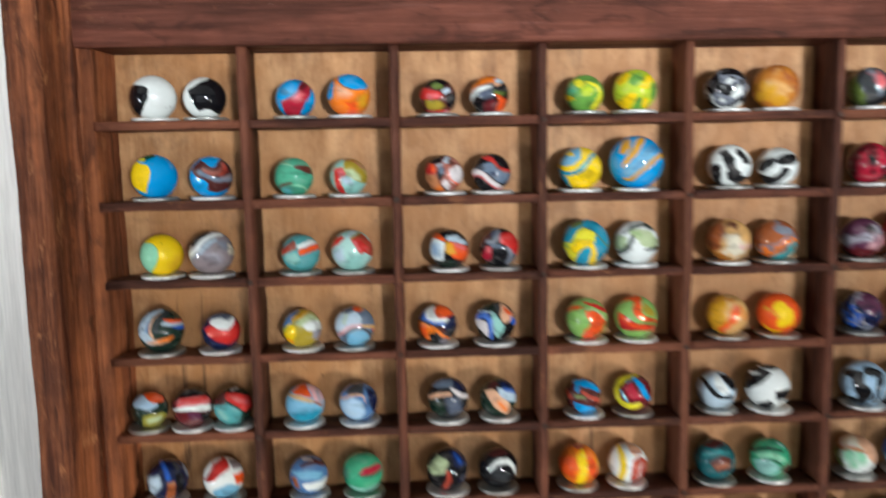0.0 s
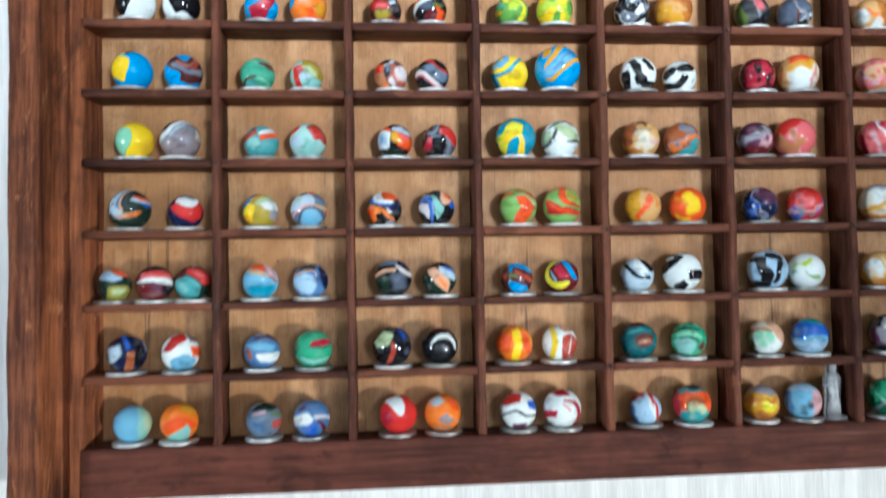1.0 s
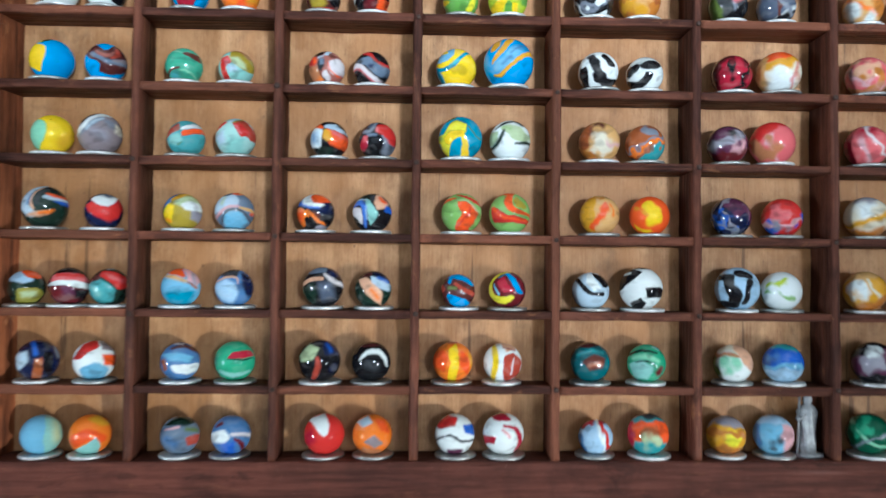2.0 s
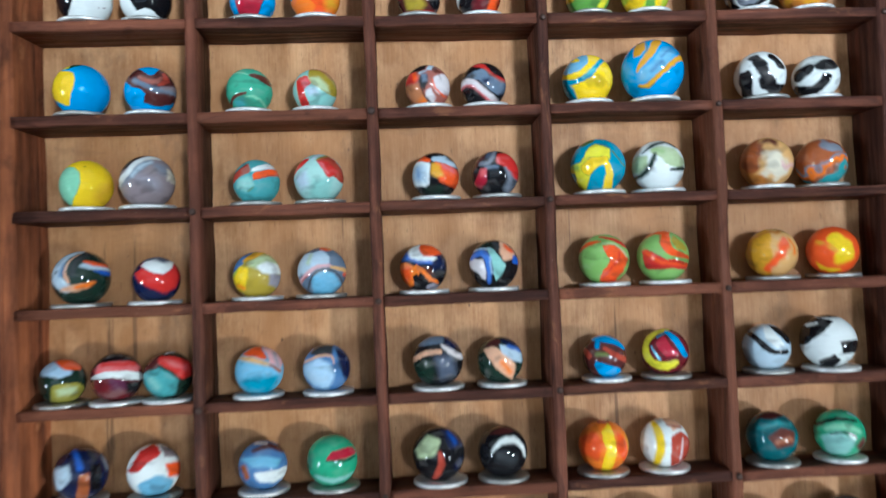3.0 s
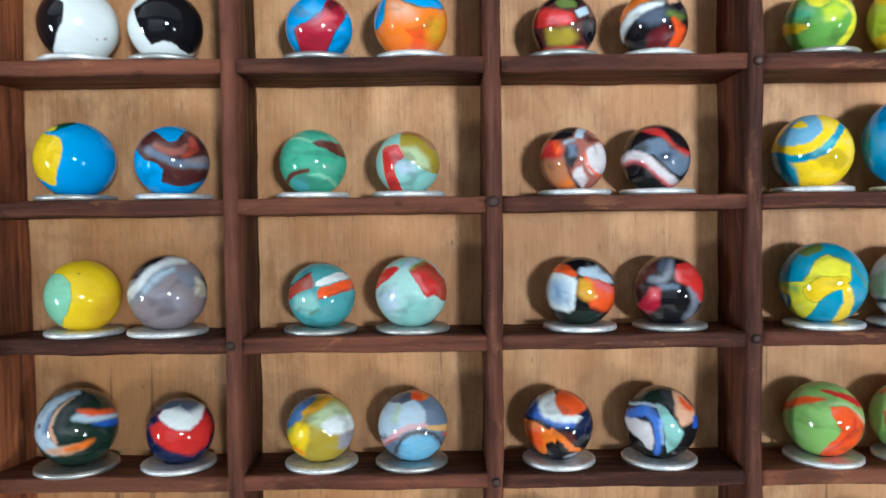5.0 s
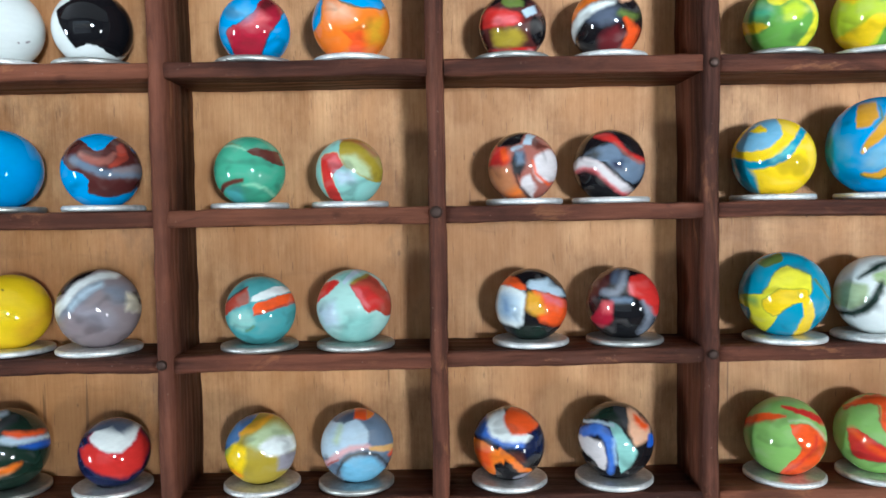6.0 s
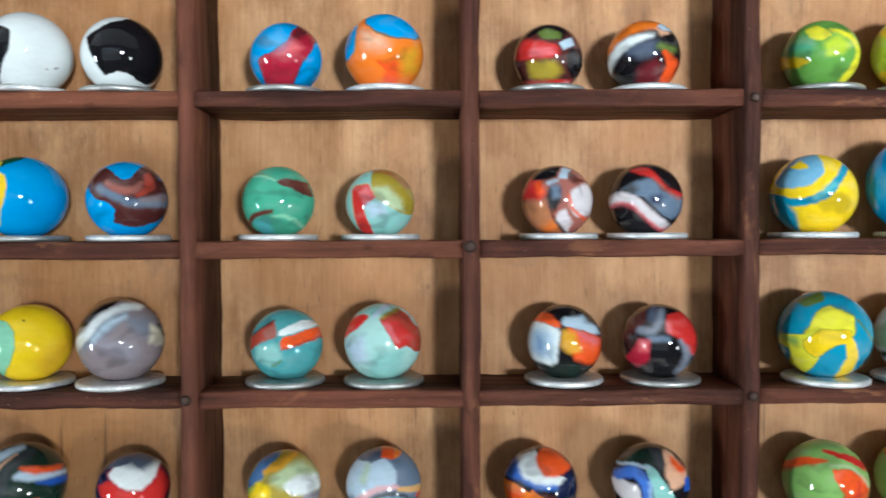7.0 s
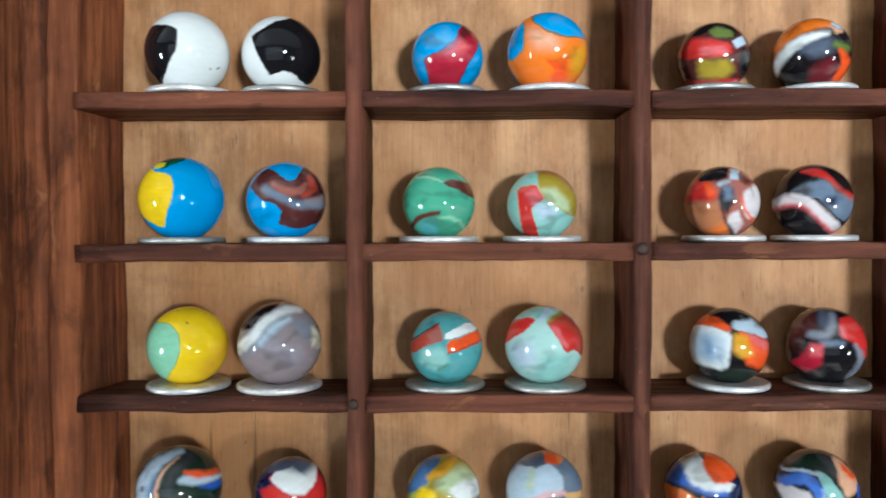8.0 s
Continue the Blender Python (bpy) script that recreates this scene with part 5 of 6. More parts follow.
marble(5, -18.2, 15.7, "periwinkle blue glass marble with grey wisps", "denim", patch("navy", (0.4, 0.7), (1, 0.5), (1.05, -0.4), (0.7, -0.6), (0.5, 0), soft=0.1), patch("smoke", (-0.75, 0.6), (-0.2, 1.0), (0.3, 0.95), (0.25, 0.42), (-0.4, 0.4), soft=0.07), patch("pale", (-1, 0.1), (-0.3, 0.3), (0.2, 0), (0.3, -0.5), (0, -0.95), (-0.6, -0.75), (-1, -0.2), soft=0.08), swirl("peach", (-0.95, 0.22, 0.04), (-0.3, 0.4, 0.06), (0.2, 0.35, 0.04), (0.3, 0.05, 0.02), soft=0.04), warp=0.035, soft=0.03, turn=(-12, 6))
marble(5, 18.7, 17.0, "black and slate glass marble with a tan band", "black", patch("slate", (-0.1, 0.1), (0.6, 0.1), (0.7, -0.6), (0.1, -0.8), soft=0.15), patch("bottle", (-1, -0.1), (-0.3, 0), (-0.1, -0.5), (-0.3, -1), (-0.9, -0.6), soft=0.1), patch("steel", (-0.85, 0.55), (-0.3, 0.92), (0.3, 0.9), (0.25, 0.6), (-0.3, 0.5), soft=0.06), patch("navy", (0.3, 0.95), (0.9, 0.5), (0.6, 0.35), (0.3, 0.5), soft=0.06), swirl("black", (-0.95, 0.35, 0.05), (-0.3, 0.48, 0.06), (0.2, 0.45, 0.04), soft=0.04), swirl("peach", (-1, 0.02, 0.1), (-0.5, 0.2, 0.11), (0.1, 0.25, 0.08)), swirl("pearl", (0.18, 0.5, 0.04), (0.5, 0.25, 0.12), (1, 0.05, 0.1), soft=0.05), warp=0.035, soft=0.03, turn=(-11, -3))
marble(5, 39.6, 15.6, "black glass marble with peach and pale blue swirl", "bottle", patch("umber", (-0.6, 0.5), (-0.3, 0.95), (0.1, 0.8), (0, 0.5), soft=0.06), patch("peach", (-0.68, 0.4), (-0.2, 0.5), (0.2, 0.2), (0.7, -0.3), (0.5, -0.9), (0.2, -0.72), (-0.2, -0.35), (-0.5, 0.05), soft=0.05), swirl("orange", (0.1, -0.2, 0.08), (0.4, -0.55, 0.1), soft=0.12), patch("frost", (0, 0.58), (0.6, 0.5), (1.0, 0.2), (0.95, -0.2), (0.5, -0.1), (0.1, 0.2), soft=0.06), patch("navy", (0.05, 0.75), (0.3, 1.05), (0.8, 0.75), (1.0, 0.4), (0.5, 0.4), soft=0.06), swirl("cobalt", (0.4, 0.5, 0.06), (0.85, 0.35, 0.06), soft=0.08), warp=0.035, soft=0.03, turn=(-11, -8))
marble(5, 75.4, 14.7, "turquoise and dark red swirled glass marble", "umber", swirl("blue", (-0.45, 0.78, 0.1), (0, 0.75, 0.18), (0.5, 0.62, 0.15), (0.88, 0.35, 0.08)), swirl("blue", (-0.25, 0.7, 0.12), (-0.28, 0.35, 0.1), soft=0.05), swirl("moss", (-0.3, 0.0, 0.08), (0.1, 0.0, 0.08), soft=0.07), swirl("brick", (0.05, 0.28, 0.09), (0.5, 0.0, 0.12), (0.95, -0.2, 0.12)), swirl("brick", (-0.95, 0.35, 0.1), (-0.65, -0.05, 0.12)), patch("blue", (-0.5, -0.28), (0.2, -0.45), (0.75, -0.6), (0.7, -1.05), (0, -1), (-0.35, -0.7), soft=0.035), warp=0.035, soft=0.03, turn=(-11, -17))
marble(5, 96.4, 15.8, "multicoloured glass marble with a yellow ring", "maroon", swirl("lemon", (0.25, 0.97, 0.07), (-0.3, 0.8, 0.13), (-0.72, 0.4, 0.15), (-0.75, -0.1, 0.16), (-0.45, -0.55, 0.15), (0.1, -0.68, 0.15), (0.5, -0.5, 0.09)), swirl("sky", (-0.5, 0.15, 0.04), (-0.2, -0.38, 0.06)), swirl("cyan", (-0.25, 0.55, 0.04), (0.0, 0.7, 0.05)), patch("crimson", (-0.32, 0.3), (0, 0.62), (0.3, 0.15), (0.65, -0.2), (0.1, -0.32), (-0.2, 0)), swirl("blue", (0.12, 0.78, 0.09), (0.5, 0.4, 0.13), (0.82, -0.15, 0.12)), warp=0.035, soft=0.03, turn=(-11, -22))
marble(5, 132.1, 15.8, "pale grey glass marble with black streaks", "frost", patch("white", (-0.2, 0.9), (0.1, 0.85), (0.6, 0.1), (0.2, -0.05), (-0.2, 0.4), soft=0.04), swirl("black", (-0.7, 0.6, 0.1), (-0.3, 0.12, 0.13), (0.1, -0.18, 0.09), (0.65, -0.18, 0.1)), patch("black", (0.0, 0.95), (0.6, 0.85), (1.0, 0.3), (0.78, 0.08), (0.42, 0.5)), swirl("slate", (-0.98, -0.1, 0.08), (-0.85, -0.55, 0.1), soft=0.08), warp=0.035, soft=0.03, turn=(-3, -14))
marble(5, 153.6, 18.1, "white glass marble with black patches", "white", patch("black", (-1.05, 0.5), (-0.5, 0.92), (0.12, 0.76), (-0.3, 0.4), (-0.7, 0.05), (-1.08, -0.25)), patch("black", (0.2, 0.0), (0.9, 0.06), (1.1, -0.2), (0.85, -0.42), (0.3, -0.45)), patch("black", (-0.45, -0.7), (0, -0.45), (0.25, -0.7), (0, -1.05), (-0.35, -1)), swirl("black", (-0.3, 0.94, 0.05), (0.4, 0.96, 0.08)), swirl("white", (-0.75, 0.62, 0.05), (-0.45, 0.7, 0.04)), warp=0.035, soft=0.03, turn=(-3, -18))
marble(5, 195.2, 18.5, "pale blue-white glass marble with black waves", "pale", stroke("black", 0.18, (-0.3, 0.5), (-0.2, 0.1), (0.05, -0.3), (-0.1, -0.7), (-0.6, -0.7)), stroke("black", 0.19, (0.1, 0.72), (0.5, 0.66)), stroke("black", 0.14, (0.62, 0.3), (0.55, -0.2), (0.4, -0.6)), stroke("black", 0.12, (-0.75, 0.55), (-0.3, 0.5)), warp=0.15, soft=0.03, turn=(0, -29))
marble(5, 214.8, 16.9, "white glass marble with yellow-green veins", "white", stroke("lime", 0.09, (-0.6, 0.3), (0.0, 0.35), (0.3, 0.55)), stroke("leaf", 0.06, (-0.7, 0.0), (0.0, -0.1), (0.6, -0.4)), stroke("moss", 0.12, (-0.95, 0.0), (-0.8, -0.5)), warp=0.2, soft=0.05, turn=(0, -31))
marble(5, 251.7, 17.3, "amber and white swirled glass marble", "gold", spot("white", -0.3, 0.0, 28), band("ivory", 30, 0.45, 0.1), side("amber", -70, 0.5), side("honey", 100, 0.6), soft=0.08, turn=(0, -36))
marble(5, 271.7, 14.2, "amber swirled glass marble", "gold", band("ivory", 30, 0.2, 0.15), side("amber", -70, 0.5), soft=0.08, turn=(0, -38))
marble(6, -97.9, 16.6, "navy glass marble with pale and rust streaks", "navy", patch("frost", (-1.05, 0.35), (-0.5, 0.42), (-0.45, -0.1), (-0.9, -0.55), soft=0.07), swirl("royal", (-0.25, 0.95, 0.1), (-0.15, 0.3, 0.12), soft=0.06), patch("rust", (-0.2, 0.02), (0.2, 0.08), (0.15, -0.95), (-0.28, -0.95), soft=0.05), patch("black", (0.2, 0.4), (0.6, 0.3), (0.6, -0.8), (0.2, -0.6), soft=0.08), swirl("grey", (0.72, 0.65, 0.07), (0.87, 0.1, 0.1), soft=0.06), swirl("smoke", (0.25, 0.85, 0.08), (0.4, 0.5, 0.08), soft=0.08), warp=0.035, soft=0.03, turn=(-8, 29))
marble(6, -75.0, 16.5, "white glass marble with red and blue patches", "white", patch("red", (-1, 0.1), (-0.5, 0.85), (0.1, 1.03), (0.2, 0.6), (-0.3, 0.38), (-0.75, 0), soft=0.05), patch("taupe", (0.2, 0.95), (0.75, 0.75), (0.85, 0.4), (0.3, 0.5), soft=0.05), patch("flame", (0.3, 0.25), (1.0, 0.2), (0.95, -0.3), (0.4, -0.3), soft=0.06), patch("sky", (-0.75, -0.4), (0, -0.12), (0.65, -0.4), (0.4, -1.05), (-0.4, -1.05), soft=0.06), warp=0.035, soft=0.03, turn=(-8, 26))
marble(6, -40.0, 15.9, "blue-grey glass marble with white and brown swirls", "denim", patch("sky", (-1, 0.4), (-0.2, 0.42), (0.65, 0.2), (0.4, -0.1), (-0.5, 0), soft=0.07), swirl("umber", (-0.45, 0.65, 0.07), (0.2, 0.75, 0.12), (0.85, 0.5, 0.12), soft=0.05), swirl("pearl", (-0.3, 0.92, 0.05), (0.1, 0.86, 0.05)), swirl("rust", (-0.85, 0.02, 0.1), (-0.75, -0.38, 0.1), soft=0.06), patch("white", (-0.55, -0.25), (0.2, -0.2), (0.98, -0.12), (0.85, -0.5), (0.3, -0.72), (-0.3, -0.6), soft=0.05), warp=0.035, soft=0.03, turn=(-9, 20))
marble(6, -17.4, 16.7, "emerald-green glass marble with a red streak", "green", patch("crimson", (-0.45, 0.05), (-0.2, 0.37), (0.7, 0.47), (0.92, 0.2), (0.3, 0.05), soft=0.04), swirl("bottle", (-0.4, 0.05, 0.03), (0.3, -0.02, 0.04), (0.8, 0.1, 0.03)), swirl("mint", (-0.75, -0.5, 0.05), (-0.1, -0.75, 0.11), (0.65, -0.55, 0.05), soft=0.05), swirl("pine", (-0.95, 0.3, 0.08), (-0.98, -0.2, 0.1), soft=0.1), warp=0.035, soft=0.03, turn=(-9, 16))
marble(6, 17.8, 17.5, "black glass marble with sage and red patches", "black", patch("sage", (-0.95, 0.2), (-0.5, 0.75), (-0.08, 0.52), (-0.3, 0.0), (-0.85, -0.12), soft=0.06), patch("navy", (0, 0.95), (0.6, 0.85), (0.98, 0.2), (0.2, 0.2), soft=0.08), swirl("royal", (0.3, 0.7, 0.05), (0.5, 0.4, 0.06), soft=0.1), swirl("brick", (-0.15, 0.05, 0.07), (-0.1, -0.35, 0.14), (-0.3, -0.85, 0.1), soft=0.05), swirl("navy", (0.5, -0.5, 0.1), (0.7, -0.3, 0.1), soft=0.1), warp=0.035, soft=0.03, turn=(-9, 9))
marble(6, 39.2, 16.6, "black glass marble with a white crescent", "black", patch("umber", (-0.65, 0.7), (0, 1.05), (0.65, 0.75), (0, 0.7), soft=0.06), swirl("smoke", (-0.3, -0.2, 0.1), (0.2, -0.3, 0.15), soft=0.2), swirl("white", (-0.58, 0.05, 0.04), (-0.2, 0.4, 0.11), (0.3, 0.45, 0.13), (0.66, 0.15, 0.1), (0.78, -0.25, 0.03), soft=0.05), warp=0.035, soft=0.03, turn=(-9, 4))
marble(6, 73.5, 16.8, "orange glass marble with yellow stripes", "orange", patch("yellow", (-0.25, 0.5), (0.2, 0.95), (0.32, -0.2), (0.1, -1.05), (-0.32, -0.95), (-0.08, -0.1), soft=0.05), patch("flame", (-1, 0.3), (-0.5, 0.62), (-0.2, 0.2), (-0.4, -0.55), (-0.95, -0.3), soft=0.07), patch("flame", (0.4, 0.6), (0.85, 0.1), (0.75, -0.75), (0.35, -0.2), soft=0.06), swirl("gold", (0.85, 0.35, 0.07), (0.95, -0.2, 0.08), soft=0.07), swirl("brick", (-0.2, 0.92, 0.06), (0.2, 0.95, 0.06)), warp=0.035, soft=0.03, turn=(-9, -3))
marble(6, 94.6, 16.3, "white glass marble with yellow and rust stripes", "white", swirl("yellow", (-0.45, 0.8, 0.11), (-0.33, 0, 0.17), (-0.5, -0.85, 0.12), soft=0.05), patch("brick", (0.1, 0.3), (0.5, 0.5), (1.0, 0.1), (0.85, -0.65), (0.1, -1.05), (0, -0.5), soft=0.04), swirl("pearl", (0.6, 0.2, 0.02), (0.45, -0.6, 0.05), soft=0.04), patch("peach", (-0.1, 0.97), (0.3, 1), (0.7, 0.7), (0.2, 0.5), soft=0.05), swirl("clay", (0.0, 0.75, 0.03), (0.6, 0.6, 0.05), soft=0.04), warp=0.035, soft=0.03, turn=(-9, -7))
marble(6, 131.9, 16.9, "dark teal glass marble with a rust patch", "petrol", patch("brown", (-0.35, 0), (0.2, 0.36), (0.75, 0.2), (0.62, -0.32), (0, -0.48), soft=0.06), swirl("rust", (0.0, -0.2, 0.08), (0.5, -0.1, 0.1), soft=0.08), patch("umber", (-0.65, 0.7), (0, 1.05), (0.55, 0.87), (0, 0.65), soft=0.05), swirl("teal", (-0.6, 0.3, 0.06), (0, 0.52, 0.08), (0.6, 0.45, 0.06), soft=0.08), warp=0.035, soft=0.03, turn=(-9, -14))
marble(6, 156.2, 16.3, "green glass marble with pale and dark swirls", "green", swirl("seafoam", (-0.6, 0.2, 0.1), (0, 0.3, 0.14), (0.6, 0.1, 0.1), soft=0.08), patch("mint", (-0.85, -0.1), (-0.2, 0.12), (0.45, -0.3), (0.1, -0.85), (-0.55, -0.85), soft=0.06), swirl("bottle", (-0.9, 0.35, 0.06), (-0.2, 0.62, 0.08), (0.55, 0.5, 0.04), soft=0.04), swirl("bottle", (-0.5, -0.02, 0.03), (0.1, 0.06, 0.05), (0.5, -0.2, 0.03), soft=0.04), swirl("maroon", (0.6, -0.5, 0.14), (0.75, -0.25, 0.1), soft=0.08), swirl("mint", (0.3, 0.82, 0.05), (0.6, 0.68, 0.05)), warp=0.035, soft=0.03, turn=(-9, -19))
marble(6, 193.7, 16.3, "white and green glass marble with orange tints", "white", spot("seafoam", -0.1, 0.05, 30), side("moss", 190, 0.65), band("tan", 90, 0.5, 0.12), side("ivory", 90, 0.66), both(side("peach", 30, 0.55)), soft=0.08, turn=(-4, -28))
marble(6, 215.5, 16.8, "bright blue glass marble with a pale base", "royal", side("pale", -90, 0.3), band("sky", 90, -0.2, 0.12), side("teal", 90, 0.72), spot("denim", -0.5, 0.2, 20), soft=0.08, turn=(-4, -31))
marble(6, 255.0, 17.8, "purple glass marble with black bands", "plum", spot("lilac", 0.0, 0.0, 30), side("black", 110, 0.5), side("black", -90, 0.5), spot("white", 0.1, 0.7, 12), soft=0.07, turn=(-4, -36))
marble(6, 275.0, 14.1, "purple glass marble on its washer", "plum", spot("lilac", 0.0, 0.0, 30), side("black", 110, 0.5), soft=0.07, turn=(-4, -38))
marble(7, -95.8, 16.1, "sky-blue glass marble with a pale green half", "sky", patch("mint", (0.1, 1.05), (1.05, 0.6), (1.1, -0.5), (0.2, -1.05), (0.02, -0.3), (0.15, 0.3), soft=0.035), swirl("sage", (0.6, 0.5, 0.15), (0.7, -0.3, 0.2), soft=0.2), warp=0.035, soft=0.03, turn=(-13, 29))
marble(7, -75.8, 16.4, "orange glass marble with a pale green base", "orange", patch("gold", (-0.2, 0.7), (0.4, 0.95), (0.95, 0.3), (0.4, 0.35), soft=0.12), patch("flame", (-1, -0.1), (-0.3, 0.2), (0.2, 0.1), (0.85, -0.3), (0.4, -0.5), (-0.1, -0.4), (-0.75, -0.6), soft=0.06), patch("mint", (-0.75, -0.72), (-0.2, -0.5), (0.2, -0.22), (0.42, -0.6), (0.3, -1.05), (-0.4, -1.05), soft=0.035), warp=0.035, soft=0.03, turn=(-14, 26))
marble(7, -39.4, 15.8, "smoky blue-grey glass marble with a brown patch", "steel", patch("bottle", (-0.85, 0.5), (0, 1.05), (0.85, 0.6), (0.2, 0.4), (-0.4, 0.5), soft=0.08), swirl("pink", (-0.75, 0.28, 0.05), (-0.1, 0.35, 0.06), soft=0.04), patch("brick", (0.2, -0.2), (1.0, 0.0), (0.85, -0.5), (0.3, -0.6), soft=0.07), swirl("moss", (0.3, 0.25, 0.1), (0.8, 0.15, 0.1), soft=0.1), swirl("denim", (-0.7, -0.2, 0.12), (-0.3, -0.5, 0.15), soft=0.15), warp=0.035, soft=0.03, turn=(-14, 20))
marble(7, -18.4, 16.1, "blue glass marble with white and maroon patches", "denim", patch("white", (-1.05, 0.1), (-0.4, 0.22), (-0.08, -0.2), (-0.4, -0.52), (-1, -0.3), soft=0.06), swirl("pearl", (0, -0.05, 0.08), (0.9, -0.1, 0.1), soft=0.06), swirl("maroon", (0.15, -0.3, 0.08), (0.5, -0.55, 0.13), (0.55, -0.8, 0.1), soft=0.05), swirl("maroon", (-0.75, 0.4, 0.06), (-0.5, 0.55, 0.08), soft=0.05), patch("royal", (-0.6, -0.5), (0.1, -0.4), (0.2, -1), (-0.4, -1), soft=0.12), warp=0.035, soft=0.03, turn=(-15, 16))
marble(7, 20.1, 16.9, "cherry-red glass marble with a white patch", "red", patch("white", (-0.78, 0.72), (0, 0.95), (0.22, 0.4), (0.1, -0.22), (-0.2, -0.1), (-0.4, 0.2), soft=0.05), patch("crimson", (-1, 0), (-0.6, 0.2), (-0.4, -0.4), (-0.8, -0.6), soft=0.12), warp=0.035, soft=0.03, turn=(-15, 8))
marble(7, 40.1, 16.6, "orange glass marble with grey and white patches", "orange", patch("frost", (-0.8, 0.6), (-0.2, 0.9), (0, 0.5), (-0.5, 0.3), soft=0.05), patch("taupe", (-0.45, -0.42), (0.1, -0.1), (0.55, -0.5), (0.1, -0.72), soft=0.05), patch("flame", (0.1, 0.7), (0.6, 0.7), (0.9, 0), (0.4, 0.1), soft=0.1), patch("tan", (-0.7, -0.7), (0.6, -0.8), (0.2, -1.05), (-0.4, -1), soft=0.07), warp=0.035, soft=0.03, turn=(-15, 4))
marble(7, 74.6, 16.8, "white glass marble with red, blue and black swirls", "white", patch("red", (-1, 0.4), (-0.4, 0.95), (0.2, 0.75), (0.0, 0.32), (-0.75, 0.2), soft=0.05), patch("royal", (0.38, 0.4), (0.95, 0.5), (1.0, -0.1), (0.5, 0.0), soft=0.05), swirl("smoke", (-0.9, -0.32, 0.04), (-0.2, -0.1, 0.06), (0.3, -0.4, 0.06), (1, -0.28, 0.05)), patch("plum", (-0.4, -0.75), (0.5, -0.75), (0.2, -1.1), (-0.3, -1.1), soft=0.06), warp=0.035, soft=0.03, turn=(-15, -3))
marble(7, 95.1, 17.3, "white glass marble with dark red swirls", "white", patch("crimson", (-0.75, 0.8), (0, 1.05), (0.45, 0.6), (-0.2, 0.53), soft=0.04), swirl("crimson", (0.05, 0.3, 0.07), (0.6, 0.2, 0.1), (0.82, -0.4, 0.12), (0.6, -0.85, 0.1), soft=0.045), patch("crimson", (-1.05, -0.1), (-0.3, -0.18), (-0.4, -0.52), (-0.95, -0.5), soft=0.04), swirl("rose", (0.0, 0.1, 0.04), (0.3, -0.2, 0.05), soft=0.08), warp=0.035, soft=0.03, turn=(-15, -7))
marble(7, 134.4, 14.6, "pale blue glass marble with a red streak", "pale", both(band("red", 20, 0.55, 0.16)), both(side("crimson", 110, 0.68)), band("white", 15, 0.3, 0.08), side("denim", 200, 0.7), soft=0.06, turn=(-15, -15))
marble(7, 156.7, 17.4, "red-orange and teal swirled glass marble", "flame", side("smoke", 90, 0.55), spot("rust", 0.2, -0.2, 26), side("teal", -90, 0.4), spot("sage", 0.3, -0.35, 16), side("crimson", 180, 0.6), band("teal", 90, 0.62, 0.07), soft=0.06, turn=(-14, -19))
marble(7, 190.6, 16.3, "amber glass marble with a lilac top", "gold", side("lilac", 90, 0.45), spot("lemon", 0.45, -0.1, 22), band("amber", 90, 0.1, 0.13), side("amber", -90, 0.55), soft=0.07, turn=(-9, -28))
marble(7, 211.1, 16.7, "soft blue glass marble with a pink side", "sky", side("pink", 0, 0.5), side("denim", 180, 0.55), spot("smoke", 0.3, -0.6, 18), side("pale", 90, 0.55), soft=0.08, turn=(-9, -31))
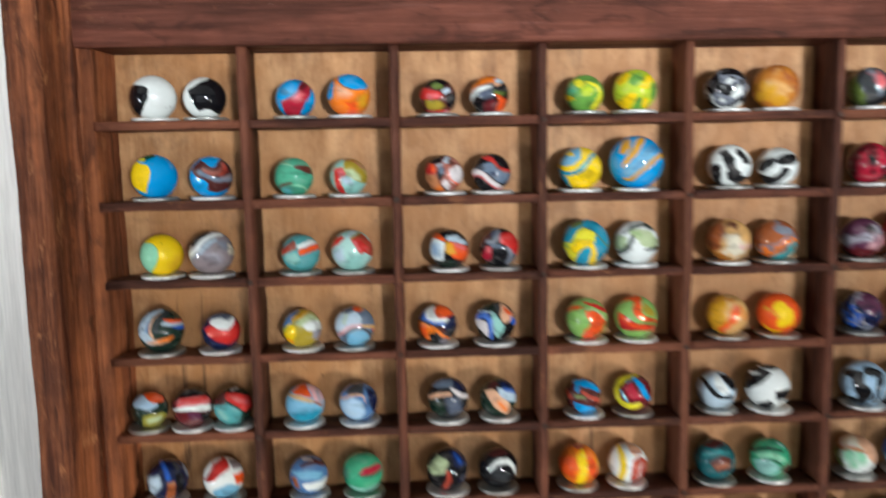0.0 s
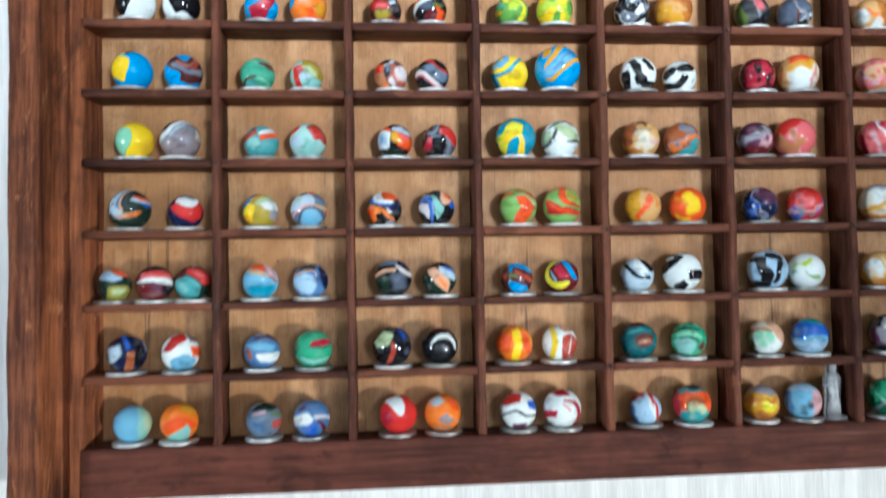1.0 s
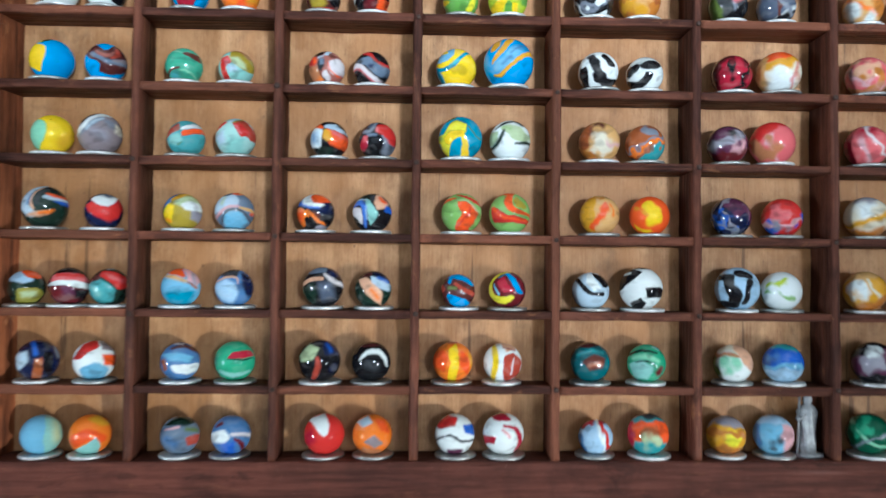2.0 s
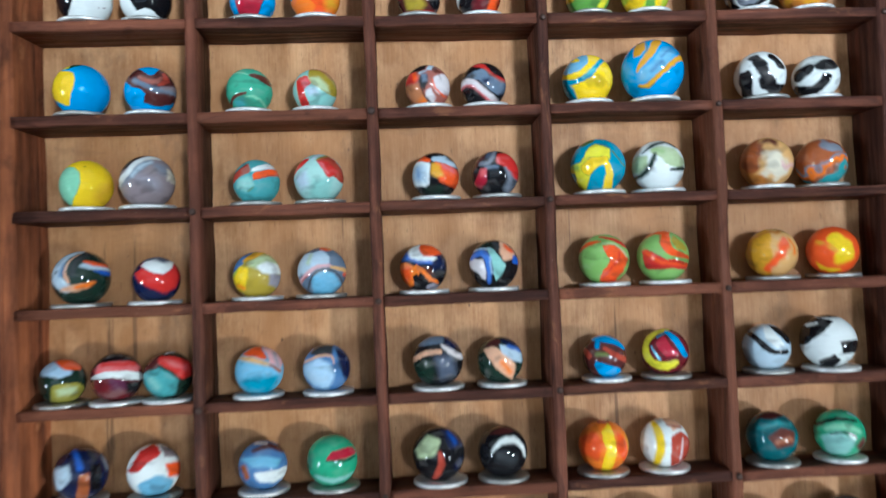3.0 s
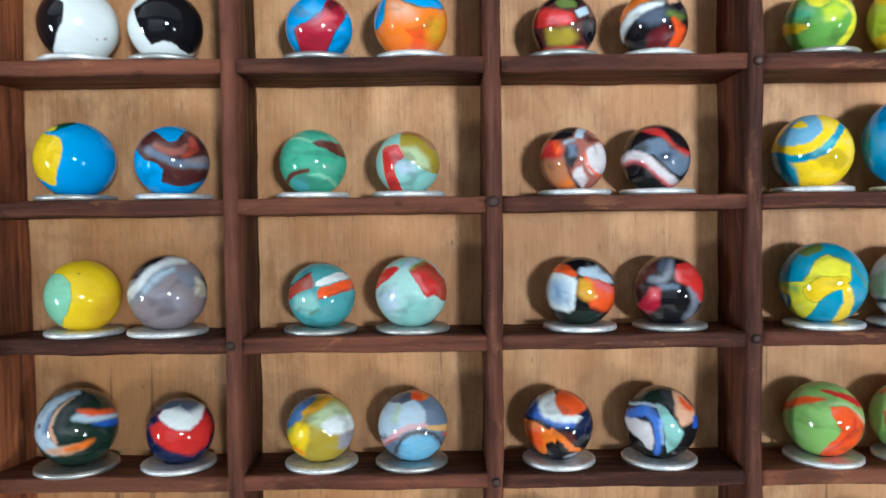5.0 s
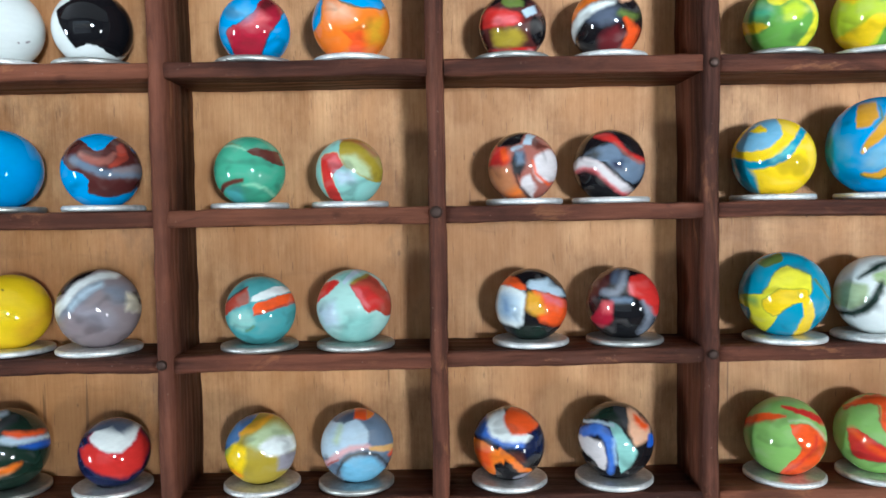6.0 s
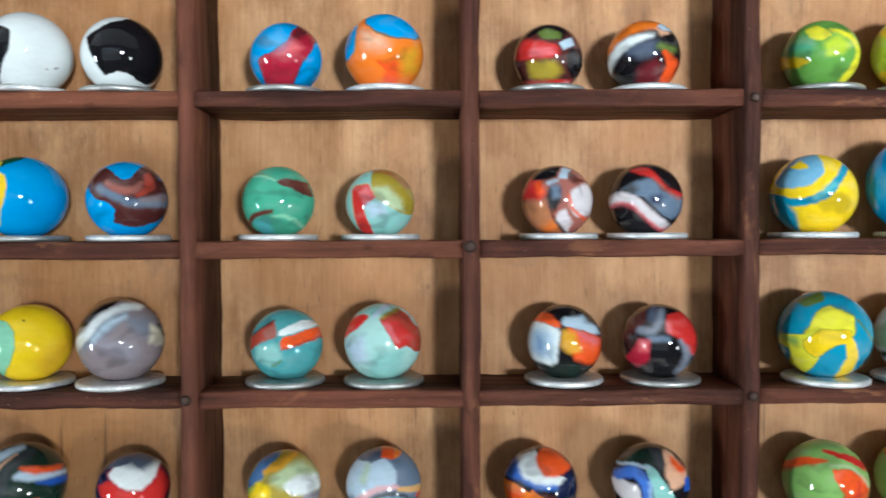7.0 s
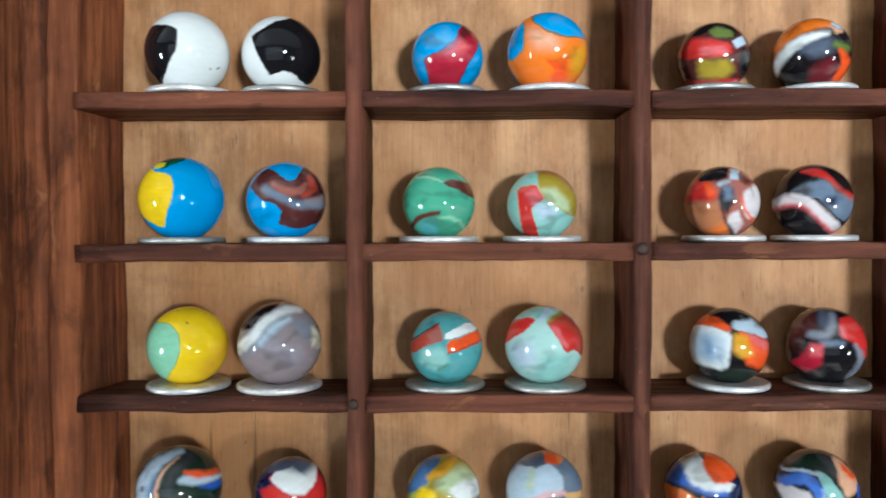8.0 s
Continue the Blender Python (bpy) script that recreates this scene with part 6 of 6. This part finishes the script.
marble(7, 252.5, 17.7, "dark green glass marble with pale swirls", "pine", band("seafoam", 50, 0.1, 0.1, 0.3), spot("green", -0.3, 0.4, 26), band("grey", 120, -0.3, 0.06), soft=0.05, turn=(-8, -36))
marble(7, 272.5, 14.2, "dark green glass marble", "pine", band("green", 50, 0.1, 0.15, 0.3), soft=0.05, turn=(-8, -38))


def pewter_statue(x, y):
    """A small robed standing figure with a staff, one plain casting."""
    bm = bmesh.new()
    spots = [(0, 6.4, 4.6), (1.6, 6.4, 4.6), (1.7, 3.4, 2.7), (6, 3.5, 2.6), (11, 3.3, 2.4), (15, 3.6, 2.3), (19, 4.1, 2.4), (21.2, 3.4, 2.1), (22.3, 1.5, 1.4), (23.2, 1.9, 1.7), (24.8, 2.0, 1.8), (26.4, 1.4, 1.3), (27.2, 0.4, 0.4)]
    rings = []
    for k, (z, a, b) in enumerate(spots):
        lean = -0.5 * math.sin(z / 9)
        fold = 0.16 if 2 < z < 20 else 0.0
        rings.append([bm.verts.new((lean + a * (1 + fold * math.sin(6 * u + z / 5)) * math.cos(u), b * (1 + fold * math.sin(6 * u + z / 5)) * math.sin(u), z)) for u in (math.tau * j / 28 for j in range(28))])
    for p, q in zip(rings, rings[1:]):
        for j in range(28):
            m = (j + 1) % 28
            bm.faces.new((p[j], p[m], q[m], q[j]))
    bm.faces.new(rings[0][::-1])
    bm.faces.new(rings[-1])
    staff = bmesh.ops.create_cone(bm, segments=10, radius1=0.55, radius2=0.5, depth=25.0, cap_ends=True)["verts"]
    bmesh.ops.transform(bm, matrix=pose(-4.6, -0.8, 14.0, 0, 3), verts=staff)
    arm = bmesh.ops.create_cone(bm, segments=10, radius1=1.1, radius2=0.8, depth=5.0, cap_ends=True)["verts"]
    bmesh.ops.transform(bm, matrix=pose(-3.2, -1.2, 17.0, 0, 62), verts=arm)
    bmesh.ops.transform(bm, matrix=Matrix.Scale(MM, 4), verts=bm.verts)
    ob = part("statuette", bm, PEWTER, smooth=True)
    ob.matrix_basis = pose(x * MM, y * MM, HANG + FLOOR_Z * MM)
    tagged(ob, "small grey pewter statuette of a robed figure", "statuette")


pewter_statue(225.6, 7.0)
